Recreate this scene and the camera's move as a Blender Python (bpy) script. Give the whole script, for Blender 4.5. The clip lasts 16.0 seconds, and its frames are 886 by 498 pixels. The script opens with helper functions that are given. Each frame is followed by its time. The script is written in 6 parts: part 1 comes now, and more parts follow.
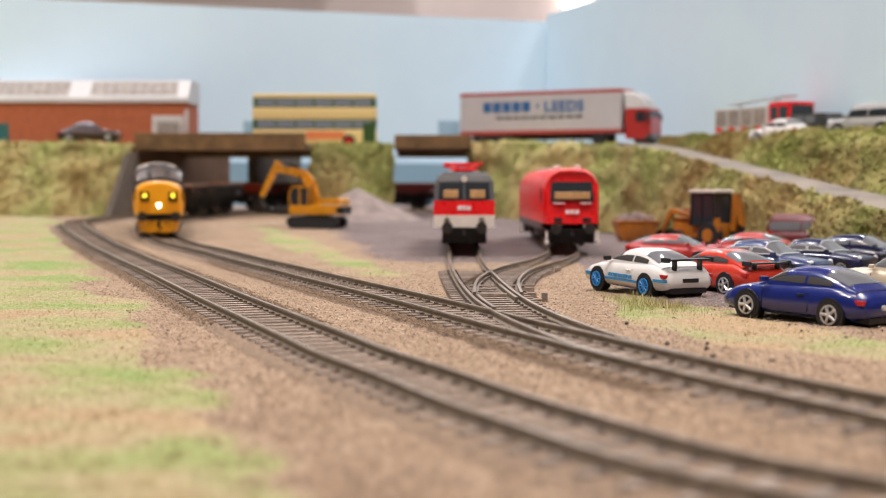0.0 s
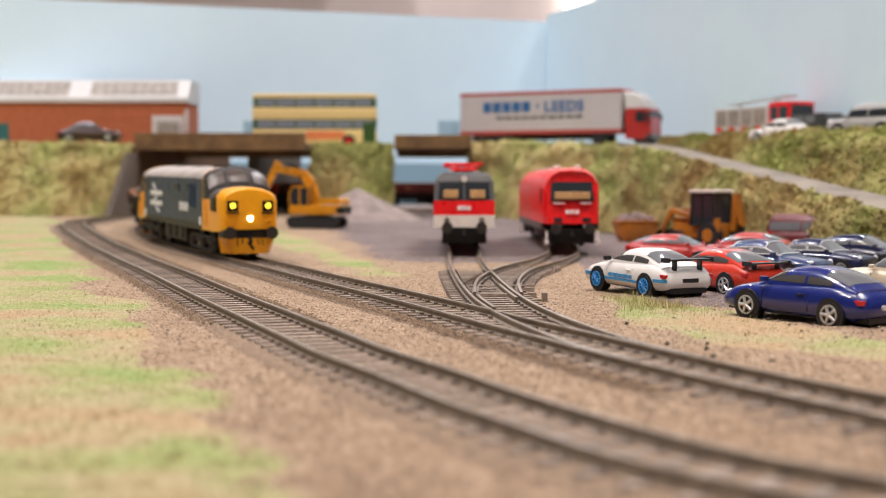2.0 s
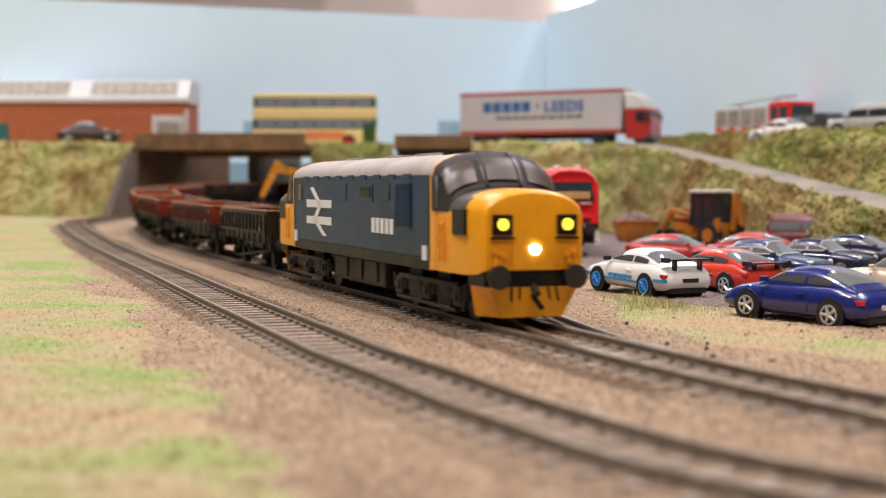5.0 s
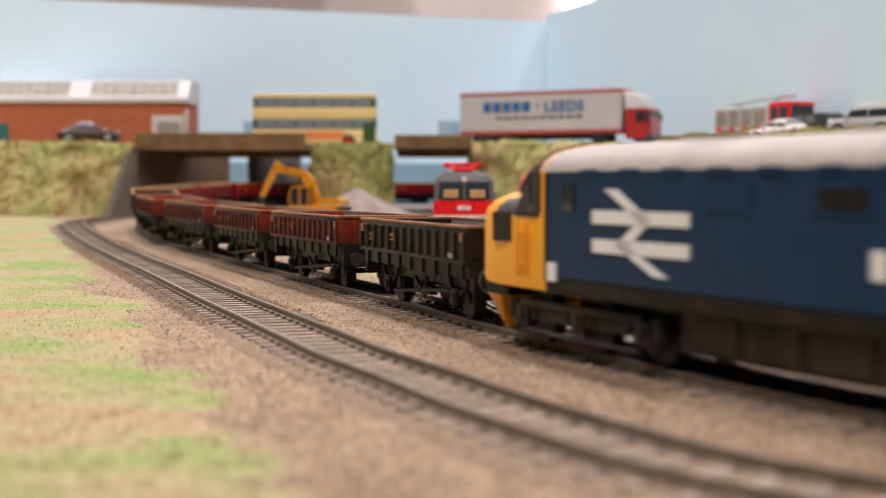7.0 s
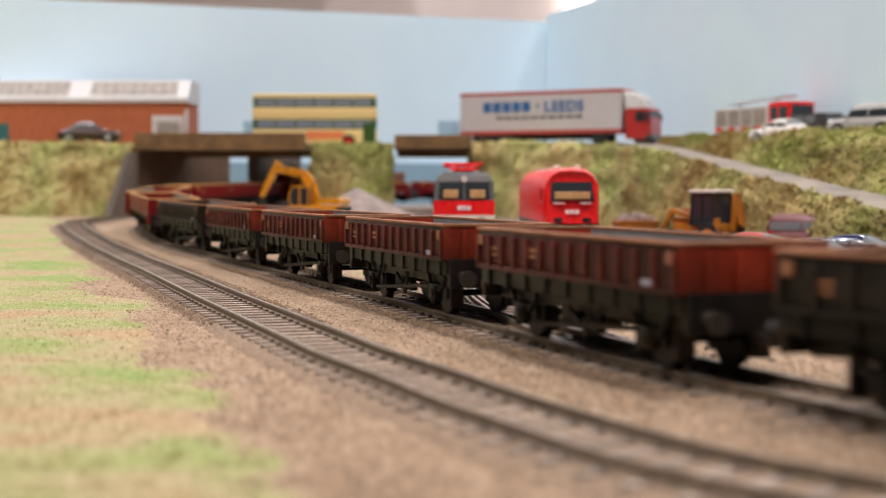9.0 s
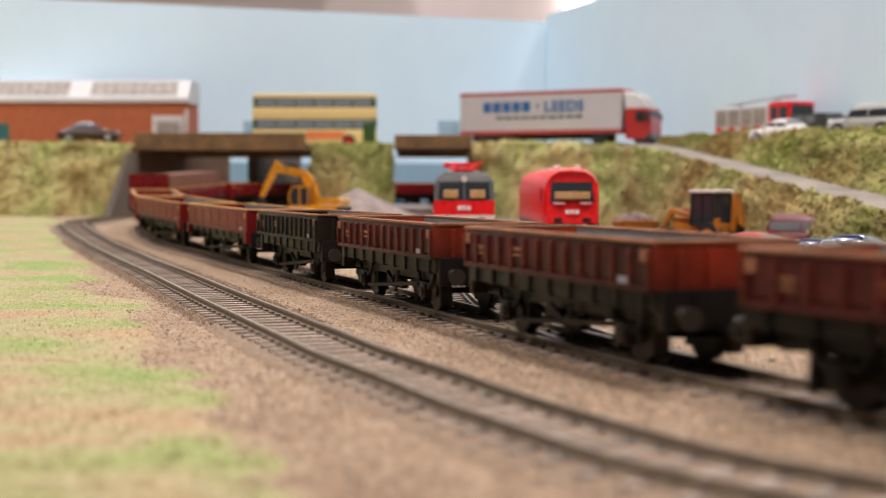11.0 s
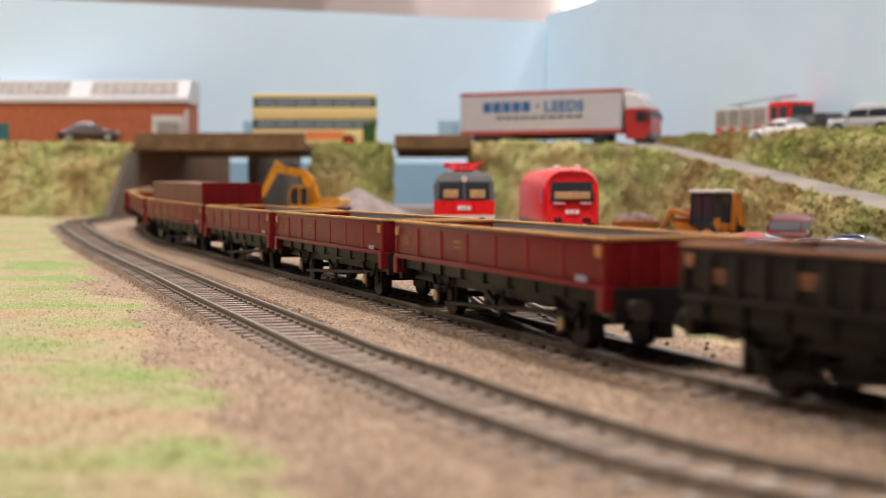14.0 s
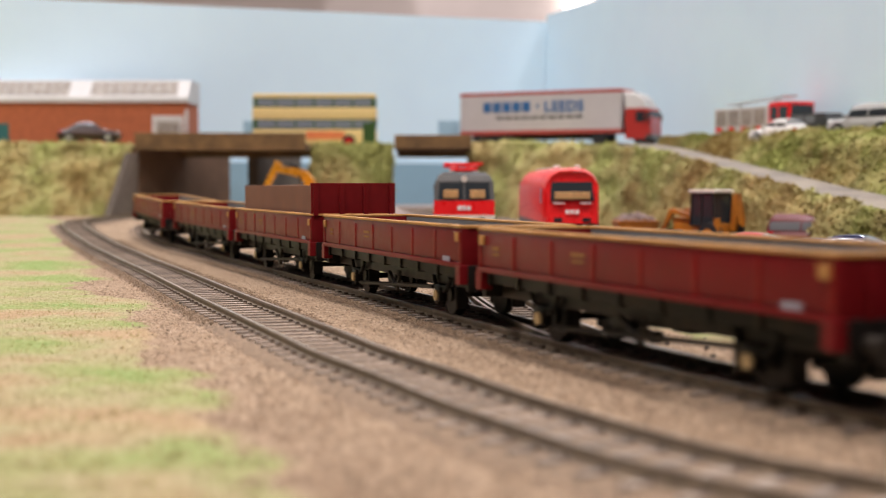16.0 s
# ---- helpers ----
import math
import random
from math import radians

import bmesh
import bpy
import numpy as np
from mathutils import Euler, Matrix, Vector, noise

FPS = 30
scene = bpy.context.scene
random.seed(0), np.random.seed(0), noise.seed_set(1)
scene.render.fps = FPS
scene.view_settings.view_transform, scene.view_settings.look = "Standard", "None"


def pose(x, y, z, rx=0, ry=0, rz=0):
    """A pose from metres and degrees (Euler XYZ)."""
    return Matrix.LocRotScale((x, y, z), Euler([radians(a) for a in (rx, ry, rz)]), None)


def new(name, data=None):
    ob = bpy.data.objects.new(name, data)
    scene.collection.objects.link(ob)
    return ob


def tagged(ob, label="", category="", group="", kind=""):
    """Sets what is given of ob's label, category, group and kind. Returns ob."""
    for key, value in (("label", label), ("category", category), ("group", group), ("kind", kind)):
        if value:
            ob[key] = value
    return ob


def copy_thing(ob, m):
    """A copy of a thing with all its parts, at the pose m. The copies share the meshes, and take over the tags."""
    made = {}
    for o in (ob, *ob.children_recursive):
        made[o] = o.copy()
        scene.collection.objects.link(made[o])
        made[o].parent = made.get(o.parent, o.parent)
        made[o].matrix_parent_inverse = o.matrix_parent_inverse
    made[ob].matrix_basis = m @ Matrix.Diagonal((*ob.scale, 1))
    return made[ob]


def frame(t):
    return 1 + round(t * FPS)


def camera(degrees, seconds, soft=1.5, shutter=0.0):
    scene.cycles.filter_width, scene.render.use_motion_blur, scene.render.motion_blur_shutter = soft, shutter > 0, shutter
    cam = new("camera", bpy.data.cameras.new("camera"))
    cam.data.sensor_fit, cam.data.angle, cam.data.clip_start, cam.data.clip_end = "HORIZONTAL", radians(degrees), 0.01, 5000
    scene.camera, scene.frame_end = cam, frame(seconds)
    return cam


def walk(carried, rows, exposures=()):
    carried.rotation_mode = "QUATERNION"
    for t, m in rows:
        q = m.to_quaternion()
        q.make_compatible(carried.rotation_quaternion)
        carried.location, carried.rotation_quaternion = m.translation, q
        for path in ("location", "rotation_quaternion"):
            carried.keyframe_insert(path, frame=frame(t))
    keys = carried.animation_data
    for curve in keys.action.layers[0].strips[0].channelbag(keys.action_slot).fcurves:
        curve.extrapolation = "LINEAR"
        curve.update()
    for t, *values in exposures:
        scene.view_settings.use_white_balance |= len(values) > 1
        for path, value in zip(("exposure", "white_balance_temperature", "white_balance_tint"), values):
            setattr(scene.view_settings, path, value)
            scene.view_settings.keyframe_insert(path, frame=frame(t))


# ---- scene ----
cam = camera(33.56, 16.0, soft=1.0, shutter=0.5)
cam.data.dof.use_dof = True
cam.data.dof.focus_distance = 0.53
cam.data.dof.aperture_fstop = 17.0
EYE = pose(0, 0, 0.043, 87.5225, 0, 0)
walk(cam, [(0, EYE), (16.0, EYE)], [(0, 0.0), (16.0, 0.0)])

# ---- light: an exhibition hall with ceiling luminaires ----
world = bpy.data.worlds.new("hall_air")
scene.world = world
world.use_nodes = True
world.node_tree.nodes["Background"].inputs[0].default_value = (1.0, 0.92, 0.92, 1)
world.node_tree.nodes["Background"].inputs[1].default_value = 0.06


def ceiling_lamp(x, y, z, sx, sy, watts, tint):
    la = bpy.data.lights.new("luminaire_light", "AREA")
    la.shape, la.size, la.size_y, la.energy, la.color = "RECTANGLE", sx, sy, watts, tint
    ob = new("luminaire_light", la)
    ob.matrix_world = pose(x, y, z)
    return ob


# two rows of small round-ended luminaires under the hall ceiling
for lx, ly, lw in ((-1.6, 0.2, 42), (-0.5, 0.1, 34), (0.6, 0.1, 24), (1.6, 0.5, 14), (-1.2, 1.1, 30), (1.2, 1.5, 34), (-0.3, -1.3, 32), (0.9, -1.3, 26), (-0.8, 3.2, 52), (1.0, 3.2, 56)):
    ceiling_lamp(lx, ly, 2.6, 0.16, 0.16, lw * 0.80, (0.95, 0.94, 1.0) if ly > 1 else (1.0, 0.895, 0.875))

# ---- materials ----
K = 0.001  # the model is laid out in millimetres


def ramp_set(node, stops):
    el = node.color_ramp.elements
    while len(el) < len(stops):
        el.new(0.5)
    for e, (p, c) in zip(el, stops):
        e.position, e.color = p, (*c, 1)


def material(name, col, rough=0.5, metal=0.0, vary=0.12, size=300.0, bump=0.0, bump_size=1500.0, dirt=None, dirt_amount=0.4, coat=0.0, rand=0.0, gloss=0.5, island=0.0):
    """Principled paint with two scales of variation, optional dirt patches and relief."""
    m = bpy.data.materials.new(name)
    m.use_nodes = True
    nt = m.node_tree
    N, L = nt.nodes, nt.links
    b = N["Principled BSDF"]
    tc = N.new("ShaderNodeTexCoord")
    n1, n2 = N.new("ShaderNodeTexNoise"), N.new("ShaderNodeTexNoise")
    for n, sc in ((n1, size), (n2, size * 6)):
        n.inputs["Scale"].default_value = sc
        n.inputs["Detail"].default_value = 4
        L.new(tc.outputs["Object"], n.inputs["Vector"])
    r = N.new("ShaderNodeValToRGB")
    lo, hi = [max(0, c * (1 - vary * 1.6)) for c in col], [min(1, c * (1 + vary * 1.6)) for c in col]
    ramp_set(r, [(0.3, lo), (0.7, hi)])
    mx = N.new("ShaderNodeMath")
    mx.operation = "MULTIPLY_ADD"
    L.new(n1.outputs["Fac"], mx.inputs[0])
    mx.inputs[1].default_value = 0.6
    m2 = N.new("ShaderNodeMath")
    m2.operation = "MULTIPLY"
    m2.inputs[1].default_value = 0.4
    L.new(n2.outputs["Fac"], m2.inputs[0])
    L.new(m2.outputs[0], mx.inputs[2])
    L.new(mx.outputs[0], r.inputs["Fac"])
    out = r.outputs["Color"]
    if dirt:
        n3 = N.new("ShaderNodeTexNoise")
        n3.inputs["Scale"].default_value = size * 0.35
        n3.inputs["Detail"].default_value = 6
        L.new(tc.outputs["Object"], n3.inputs["Vector"])
        r3 = N.new("ShaderNodeValToRGB")
        ramp_set(r3, [(0.62 - dirt_amount * 0.45, (0, 0, 0)), (0.72, (1, 1, 1))])
        L.new(n3.outputs["Fac"], r3.inputs["Fac"])
        mix = N.new("ShaderNodeMixRGB")
        mix.inputs[2].default_value = (*dirt, 1)
        L.new(r3.outputs["Color"], mix.inputs[0])
        L.new(out, mix.inputs[1])
        out = mix.outputs[0]
    b.inputs["Specular IOR Level"].default_value = gloss
    if rand or island:
        oi = N.new("ShaderNodeNewGeometry" if island else "ShaderNodeObjectInfo")
        rand = rand or island
        hs = N.new("ShaderNodeHueSaturation")
        ma = N.new("ShaderNodeMath")
        ma.operation = "MULTIPLY_ADD"
        ma.inputs[1].default_value, ma.inputs[2].default_value = 2 * rand, 1 - rand
        L.new(oi.outputs["Random Per Island" if island else "Random"], ma.inputs[0])
        L.new(ma.outputs[0], hs.inputs["Value"])
        L.new(out, hs.inputs["Color"])
        out = hs.outputs["Color"]
    L.new(out, b.inputs["Base Color"])
    b.inputs["Metallic"].default_value = metal
    rr = N.new("ShaderNodeMapRange")
    rr.inputs["To Min"].default_value, rr.inputs["To Max"].default_value = max(0.03, rough - 0.1), min(1, rough + 0.1)
    L.new(n2.outputs["Fac"], rr.inputs["Value"])
    L.new(rr.outputs[0], b.inputs["Roughness"])
    b.inputs["Coat Weight"].default_value = coat
    b.inputs["Coat Roughness"].default_value = 0.08
    if bump:
        nb = N.new("ShaderNodeTexNoise")
        nb.inputs["Scale"].default_value = bump_size
        nb.inputs["Detail"].default_value = 5
        L.new(tc.outputs["Object"], nb.inputs["Vector"])
        bu = N.new("ShaderNodeBump")
        bu.inputs["Strength"].default_value = bump
        bu.inputs["Distance"].default_value = 0.001
        L.new(nb.outputs["Fac"], bu.inputs["Height"])
        L.new(bu.outputs[0], b.inputs["Normal"])
    return m


def glowing(name, col, strength):
    m = bpy.data.materials.new(name)
    m.use_nodes = True
    b = m.node_tree.nodes["Principled BSDF"]
    b.inputs["Base Color"].default_value = (*col, 1)
    b.inputs["Emission Color"].default_value = (*col, 1)
    b.inputs["Emission Strength"].default_value = strength
    return m


def glass(name, tint=(0.03, 0.035, 0.04), rough=0.06):
    m = bpy.data.materials.new(name)
    m.use_nodes = True
    b = m.node_tree.nodes["Principled BSDF"]
    b.inputs["Base Color"].default_value = (*tint, 1)
    b.inputs["Roughness"].default_value = rough
    b.inputs["Specular IOR Level"].default_value = 0.45
    return m


BALLAST = material("brown_ballast", (0.235, 0.16, 0.10), 0.9, vary=0.5, size=700, bump=0.8, bump_size=1200)
RAIL_SIDE = material("rusty_rail", (0.19, 0.145, 0.095), 0.5, vary=0.3, size=400, dirt=(0.13, 0.095, 0.06))
RAIL_TOP = material("worn_rail_head", (0.34, 0.29, 0.23), 0.32, metal=0.8, vary=0.3, size=150)
SLEEPER = material("sleeper_brown", (0.28, 0.225, 0.18), 0.8, vary=0.3, size=500, bump=0.5, rand=0.3)
CHAIR = material("rusty_chair", (0.085, 0.06, 0.042), 0.7, vary=0.3)
SKY_BOARD = material("sky_blue_board", (0.69, 0.87, 1.0), 0.75, vary=0.03, size=3)
BEAM_WOOD = material("dark_stained_timber", (0.17, 0.095, 0.035), 0.7, vary=0.35, size=60, bump=0.2)
BROWN_CARD = material("brown_card", (0.15, 0.085, 0.05), 0.85, vary=0.15, size=40)
GREY_CARD = material("grey_card", (0.14, 0.115, 0.095), 0.85, vary=0.15, size=40, dirt=(0.2, 0.17, 0.13))
ASPHALT = material("grey_road", (0.20, 0.17, 0.142), 0.9, vary=0.2, size=60, bump=0.4, bump_size=900, dirt=(0.32, 0.27, 0.2))
RUBBER = material("tyre_black", (0.015, 0.015, 0.016), 0.7, vary=0.2)
UNDER = material("underframe_black", (0.010, 0.0085, 0.0075), 0.42, vary=0.35, size=200, dirt=(0.035, 0.022, 0.012), dirt_amount=0.25, gloss=0.2)
DARK_GLASS = glass("dark_glass")
CHROME = material("chrome", (0.7, 0.7, 0.7), 0.15, metal=1.0, vary=0.05)


# ---- mesh helpers (millimetres in, metres out) ----
def box(bm, x0, x1, y0, y1, z0, z1, bevel=0.0, mat=0):
    vs = [bm.verts.new((x, y, z)) for z in (z0, z1) for y in (y0, y1) for x in (x0, x1)]
    fs = [bm.faces.new([vs[i] for i in q]) for q in ((0, 2, 3, 1), (4, 5, 7, 6), (0, 1, 5, 4), (2, 6, 7, 3), (0, 4, 6, 2), (1, 3, 7, 5))]
    for f in fs:
        f.material_index = mat
    if bevel:
        es = list({e for f in fs for e in f.edges})
        bmesh.ops.bevel(bm, geom=es, offset=bevel, segments=2, affect="EDGES", profile=0.6, material=-1)
    return vs


def cyl(bm, p, axis, r, length, seg=12, r2=None, mat=0):
    """A cylinder from p along an axis ('x','y','z'), centred on p."""
    turn = {"z": Matrix(), "x": Matrix.Rotation(radians(90), 4, "Y"), "y": Matrix.Rotation(radians(90), 4, "X")}[axis]
    g = bmesh.ops.create_cone(bm, cap_ends=True, segments=seg, radius1=r, radius2=r if r2 is None else r2, depth=length, matrix=Matrix.Translation(p) @ turn)
    for v in g["verts"]:
        for f in v.link_faces:
            f.material_index = mat


def loft(bm, rings, close=True, caps=True, mat=0):
    """Skin over rings of equally many points."""
    vr = [[bm.verts.new(p) for p in r] for r in rings]
    n = len(rings[0])
    for a, b in zip(vr, vr[1:]):
        for i in range(n if close else n - 1):
            j = (i + 1) % n
            f = bm.faces.new((a[i], a[j], b[j], b[i]))
            f.material_index = mat
    if caps and close:
        bm.faces.new(vr[0][::-1]).material_index = mat
        bm.faces.new(vr[-1]).material_index = mat
    return vr


def rod(bm, a, b, r, seg=6, mat=0):
    a, b = Vector(a), Vector(b)
    q = (b - a).to_track_quat("Z", "Y").to_matrix().to_4x4()
    g = bmesh.ops.create_cone(bm, cap_ends=True, segments=seg, radius1=r, radius2=r, depth=(b - a).length, matrix=Matrix.Translation((a + b) / 2) @ q)
    for v in g["verts"]:
        for f in v.link_faces:
            f.material_index = mat


def mesh_of(name, bm, mats, smooth=None):
    bmesh.ops.recalc_face_normals(bm, faces=bm.faces)
    bm.transform(Matrix.Scale(K, 4))
    me = bpy.data.meshes.new(name)
    bm.to_mesh(me)
    bm.free()
    for m in mats if isinstance(mats, (list, tuple)) else [mats]:
        me.materials.append(m)
    if smooth is not None:
        me.shade_smooth()
        me.set_sharp_from_angle(angle=radians(smooth))
    return me


def part(name, bm, mats, parent=None, label="", smooth=None):
    ob = new(name, mesh_of(name, bm, mats, smooth))
    if parent:
        ob.parent = parent
    return tagged(ob, label)


def thing(name, label, category, group="", x=0, y=0, z=0, rz=0, rx=0, ry=0):
    ob = new(name)
    ob.empty_display_size = 0.01
    ob.matrix_world = pose(x * K, y * K, z * K, rx, ry, rz)
    return tagged(ob, label, category, group)


def sm(a, b, x):
    t = min(1.0, max(0.0, (x - a) / (b - a)))
    return t * t * (3 - 2 * t)


def nz(x, y, z=0.0):
    return noise.noise(Vector((x, y, z)))


# ---- the lie of the land ----
def rise(x, y):
    """Height of the baseboard's ground: level in front, climbing towards the back."""
    p = min(1.0, max(0.0, (y - 750) / 650))
    h = 14 * p ** 1.5 * (1 - 0.7 * sm(60, 130, x))
    return h


def catmull(pts, step=4.0):
    out = []
    P = [Vector(p) for p in pts]
    P = [2 * P[0] - P[1]] + P + [2 * P[-1] - P[-2]]
    for i in range(1, len(P) - 2):
        a, b, c, d = P[i - 1:i + 3]
        n = max(2, int((c - b).length / step))
        for k in range(n):
            t = k / n
            out.append(0.5 * ((2 * b) + (c - a) * t + (2 * a - 5 * b + 4 * c - d) * t * t + (3 * b - a - 3 * c + d) * t ** 3))
    out.append(P[-2])
    return out


class Path:
    """A line on the ground with places by running length."""

    def __init__(self, pts):
        self.p = pts
        self.s = [0.0]
        for a, b in zip(pts, pts[1:]):
            self.s.append(self.s[-1] + (b - a).length)
        self.length = self.s[-1]

    def at(self, s):
        s = min(max(s, 0), self.length - 0.01)
        i = int(np.searchsorted(self.s, s, side="right")) - 1
        i = min(i, len(self.p) - 2)
        t = (s - self.s[i]) / (self.s[i + 1] - self.s[i])
        return self.p[i].lerp(self.p[i + 1], t)

    def side(self, s, off):
        d = self.at(s + 2) - self.at(s - 2)
        d.normalize()
        q = self.at(s)
        return Vector((q.x - d.y * off, q.y + d.x * off))


arc_back = [(162 + 400 * math.cos(radians(a)), 1240 + 400 * math.sin(radians(a))) for a in range(90, 181, 15)]
arc_front = [(490 + 450 * math.cos(radians(a)), 441 + 450 * math.sin(radians(a))) for a in range(212, 271, 14)]
MAIN = [(2700, 1640), (1500, 1640), (700, 1640), (400, 1640)] + arc_back + [(-222, 1130), (-178, 975), (-132, 860), (-101, 775), (-78, 710), (-59, 652), (-43, 606), (-17, 531), (3, 472), (19, 422), (32, 384), (52, 325), (75, 269)] + arc_front + [(700, -9), (1400, -9), (3200, -9)]
main_path = Path(catmull(MAIN))
S_VIEW = main_path.s[min(range(len(main_path.p)), key=lambda i: (main_path.p[i] - Vector((3, 472))).length)]
FRONT_PTS = [main_path.side(s, -66) for s in np.arange(2600, main_path.s[min(range(len(main_path.p)), key=lambda i: (main_path.p[i] - Vector((-228, 1160))).length)], 60)]
FRONT_PTS += [(-227, 966), (-177, 822), (-132.8, 690.6), (-101.8, 593.6), (-77.8, 518.6), (-60, 464.7), (-45.6, 420.8), (-33.5, 384), (-21.4, 347), (-5.5, 306.5), (7, 272), (22.5, 236), (33, 214.5), (48, 194), (82, 158), (128, 120), (208, 84), (400, 52), (900, 50)]
front_path = Path(catmull(FRONT_PTS))
siding_one = Path(catmull([(13, 1090), (13, 884), (12, 802), (14, 650), (21, 491), (37, 380), (52, 326)]))
siding_two = Path(catmull([(77, 1130), (75.5, 980), (71, 866), (58, 789), (45.6, 743), (33.5, 692), (25.5, 636), (21.8, 591), (20.2, 538)]))
RAIL_Z = 4.0


def near_line(pth, x, y, step=6):
    return min((q - Vector((x, y))).length for q in pth.p[::step])


# ---- the ground sheet ----
def zone_grass(x, y):
    e = 24 * nz(x * 0.012, y * 0.012) + 9 * nz(x * 0.05, y * 0.05)
    # lawn beside the front track
    edge = -21 - 0.30 * (y - 200)
    g = sm(-10, 12, edge - x + e) if y > 150 else sm(-10, 12, -14 - x + e)
    # strip between the running line and the yard
    m = sm(0, 26, 26 - abs(x - (-38 - 0.24 * (y - 750))) + e * 0.7) * sm(650, 730, y) * (1 - sm(1150, 1300, y))
    # verge round the car park
    xa = np.interp(y, [300, 347, 396, 483, 560], [160, 108, 74, 56, 52])
    xb = np.interp(y, [330, 400, 482, 540, 575], [190, 128, 104, 92, 60])
    v = 0.9 * sm(-3, 9, x - xa + e * 0.5) * sm(-3, 12, xb - x + e * 0.6) * (1 - sm(555, 600, y)) * sm(250, 320, y)
    return max(g, 0.8 * m, v), g


def zone_yard(x, y):
    e = 12 * nz(x * 0.02, y * 0.02, 3.0)
    a = sm(790, 850, y + e * 2) * sm(-60, 0, x + 0.16 * (y - 850) + e)
    b = sm(0, 20, y - (520 - 0.75 * (x - 90)) + e) * sm(68, 84, x + e * 0.3)
    return max(a, b)


def build_ground():
    ys = [-700 + 40 * i for i in range(20)]
    y = 90.0
    while y < 1850:
        ys.append(y)
        y += max(2.6, 0.0085 * y)
    xs = [-1500, -1200, -1000]
    x = -800.0
    while x < 800:
        xs.append(x)
        x += 3.4 if -150 < x < 200 else 7.5
    xs += [850, 1000, 1200, 1500]
    verts, grass, yard = [], [], []
    for y in ys:
        for x in xs:
            inside = -820 < x < 820 and y > 80
            z = rise(x, y) if y > 80 else 0
            g = yd = 0
            if inside and abs(x) < 0.36 * y + 60:
                g, _ = zone_grass(x, y)
                yd = zone_yard(x, y) * (1 - g)
                z += 0.55 * nz(x * 0.12, y * 0.12) + 0.5 * nz(x * 0.4, y * 0.4, 1) * (1 - 0.6 * yd)
                z += 0.9 * g * (0.5 + nz(x * 0.25, y * 0.25, 5))
            elif x < 0:
                g = 1
            verts.append((x * K, y * K, z * K))
            grass.append(g)
            yard.append(yd)
    nx = len(xs)
    faces = [(j * nx + i, j * nx + i + 1, (j + 1) * nx + i + 1, (j + 1) * nx + i) for j in range(len(ys) - 1) for i in range(nx - 1)]
    me = bpy.data.meshes.new("ground")
    me.from_pydata(verts, [], faces)
    me.shade_smooth()
    for nm, vals in (("grass", grass), ("yard", yard)):
        at = me.attributes.new(nm, "FLOAT", "POINT")
        at.data.foreach_set("value", vals)
    m = bpy.data.materials.new("scatter_ground")
    m.use_nodes = True
    nt = m.node_tree
    N, L = nt.nodes, nt.links
    b = N["Principled BSDF"]
    b.inputs["Roughness"].default_value = 0.95
    b.inputs["Specular IOR Level"].default_value = 0.2
    tc = N.new("ShaderNodeTexCoord")

    def ns(scale, detail=5):
        n = N.new("ShaderNodeTexNoise")
        n.inputs["Scale"].default_value, n.inputs["Detail"].default_value = scale, detail
        L.new(tc.outputs["Object"], n.inputs["Vector"])
        return n.outputs["Fac"]

    def rp(fac, *stops):
        r = N.new("ShaderNodeValToRGB")
        ramp_set(r, stops)
        L.new(fac, r.inputs["Fac"])
        return r.outputs["Color"]

    def mixc(fac, a, c, kind="MIX"):
        n = N.new("ShaderNodeMixRGB")
        n.blend_type = kind
        if isinstance(fac, float):
            n.inputs[0].default_value = fac
        else:
            L.new(fac, n.inputs[0])
        L.new(a, n.inputs[1])
        L.new(c, n.inputs[2])
        return n.outputs[0]

    vor = N.new("ShaderNodeTexVoronoi")
    vor.inputs["Scale"].default_value = 1000
    L.new(tc.outputs["Object"], vor.inputs["Vector"])
    grain = rp(vor.outputs["Color"], (0.0, (0.09, 0.055, 0.032)), (0.35, (0.29, 0.20, 0.125)), (0.7, (0.43, 0.31, 0.205)), (1.0, (0.68, 0.54, 0.40)))
    sand = mixc(0.38, grain, rp(ns(28), (0.3, (0.25, 0.168, 0.105)), (0.7, (0.40, 0.29, 0.195))))
    sand = mixc(rp(ns(90), (0.55, (0, 0, 0)), (0.75, (0.45, 0.45, 0.45))), sand, rp(ns(300), (0.3, (0.15, 0.09, 0.05)), (0.7, (0.31, 0.20, 0.125))))
    turf = mixc(0.62, rp(ns(700), (0.3, (0.13, 0.12, 0.04)), (0.5, (0.34, 0.30, 0.14)), (0.72, (0.60, 0.52, 0.33))), rp(ns(17), (0.38, (0.46, 0.29, 0.18)), (0.47, (0.41, 0.35, 0.20)), (0.55, (0.31, 0.35, 0.13)), (0.64, (0.19, 0.34, 0.08))))
    tar = mixc(0.5, rp(vor.outputs["Color"], (0.0, (0.075, 0.058, 0.053)), (1.0, (0.29, 0.235, 0.22))), rp(ns(25), (0.3, (0.13, 0.095, 0.085)), (0.7, (0.25, 0.20, 0.19))))
    ag, ay = N.new("ShaderNodeAttribute"), N.new("ShaderNodeAttribute")
    ag.attribute_name, ay.attribute_name = "grass", "yard"

    def breakup(att, scale):
        a = N.new("ShaderNodeMath")
        a.operation = "ADD"
        L.new(att.outputs["Fac"], a.inputs[0])
        L.new(ns(scale), a.inputs[1])
        return rp(a.outputs[0], (0.72, (0, 0, 0)), (1.0, (1, 1, 1)))

    c = mixc(breakup(ay, 120), sand, tar)
    c = mixc(breakup(ag, 260), c, turf)
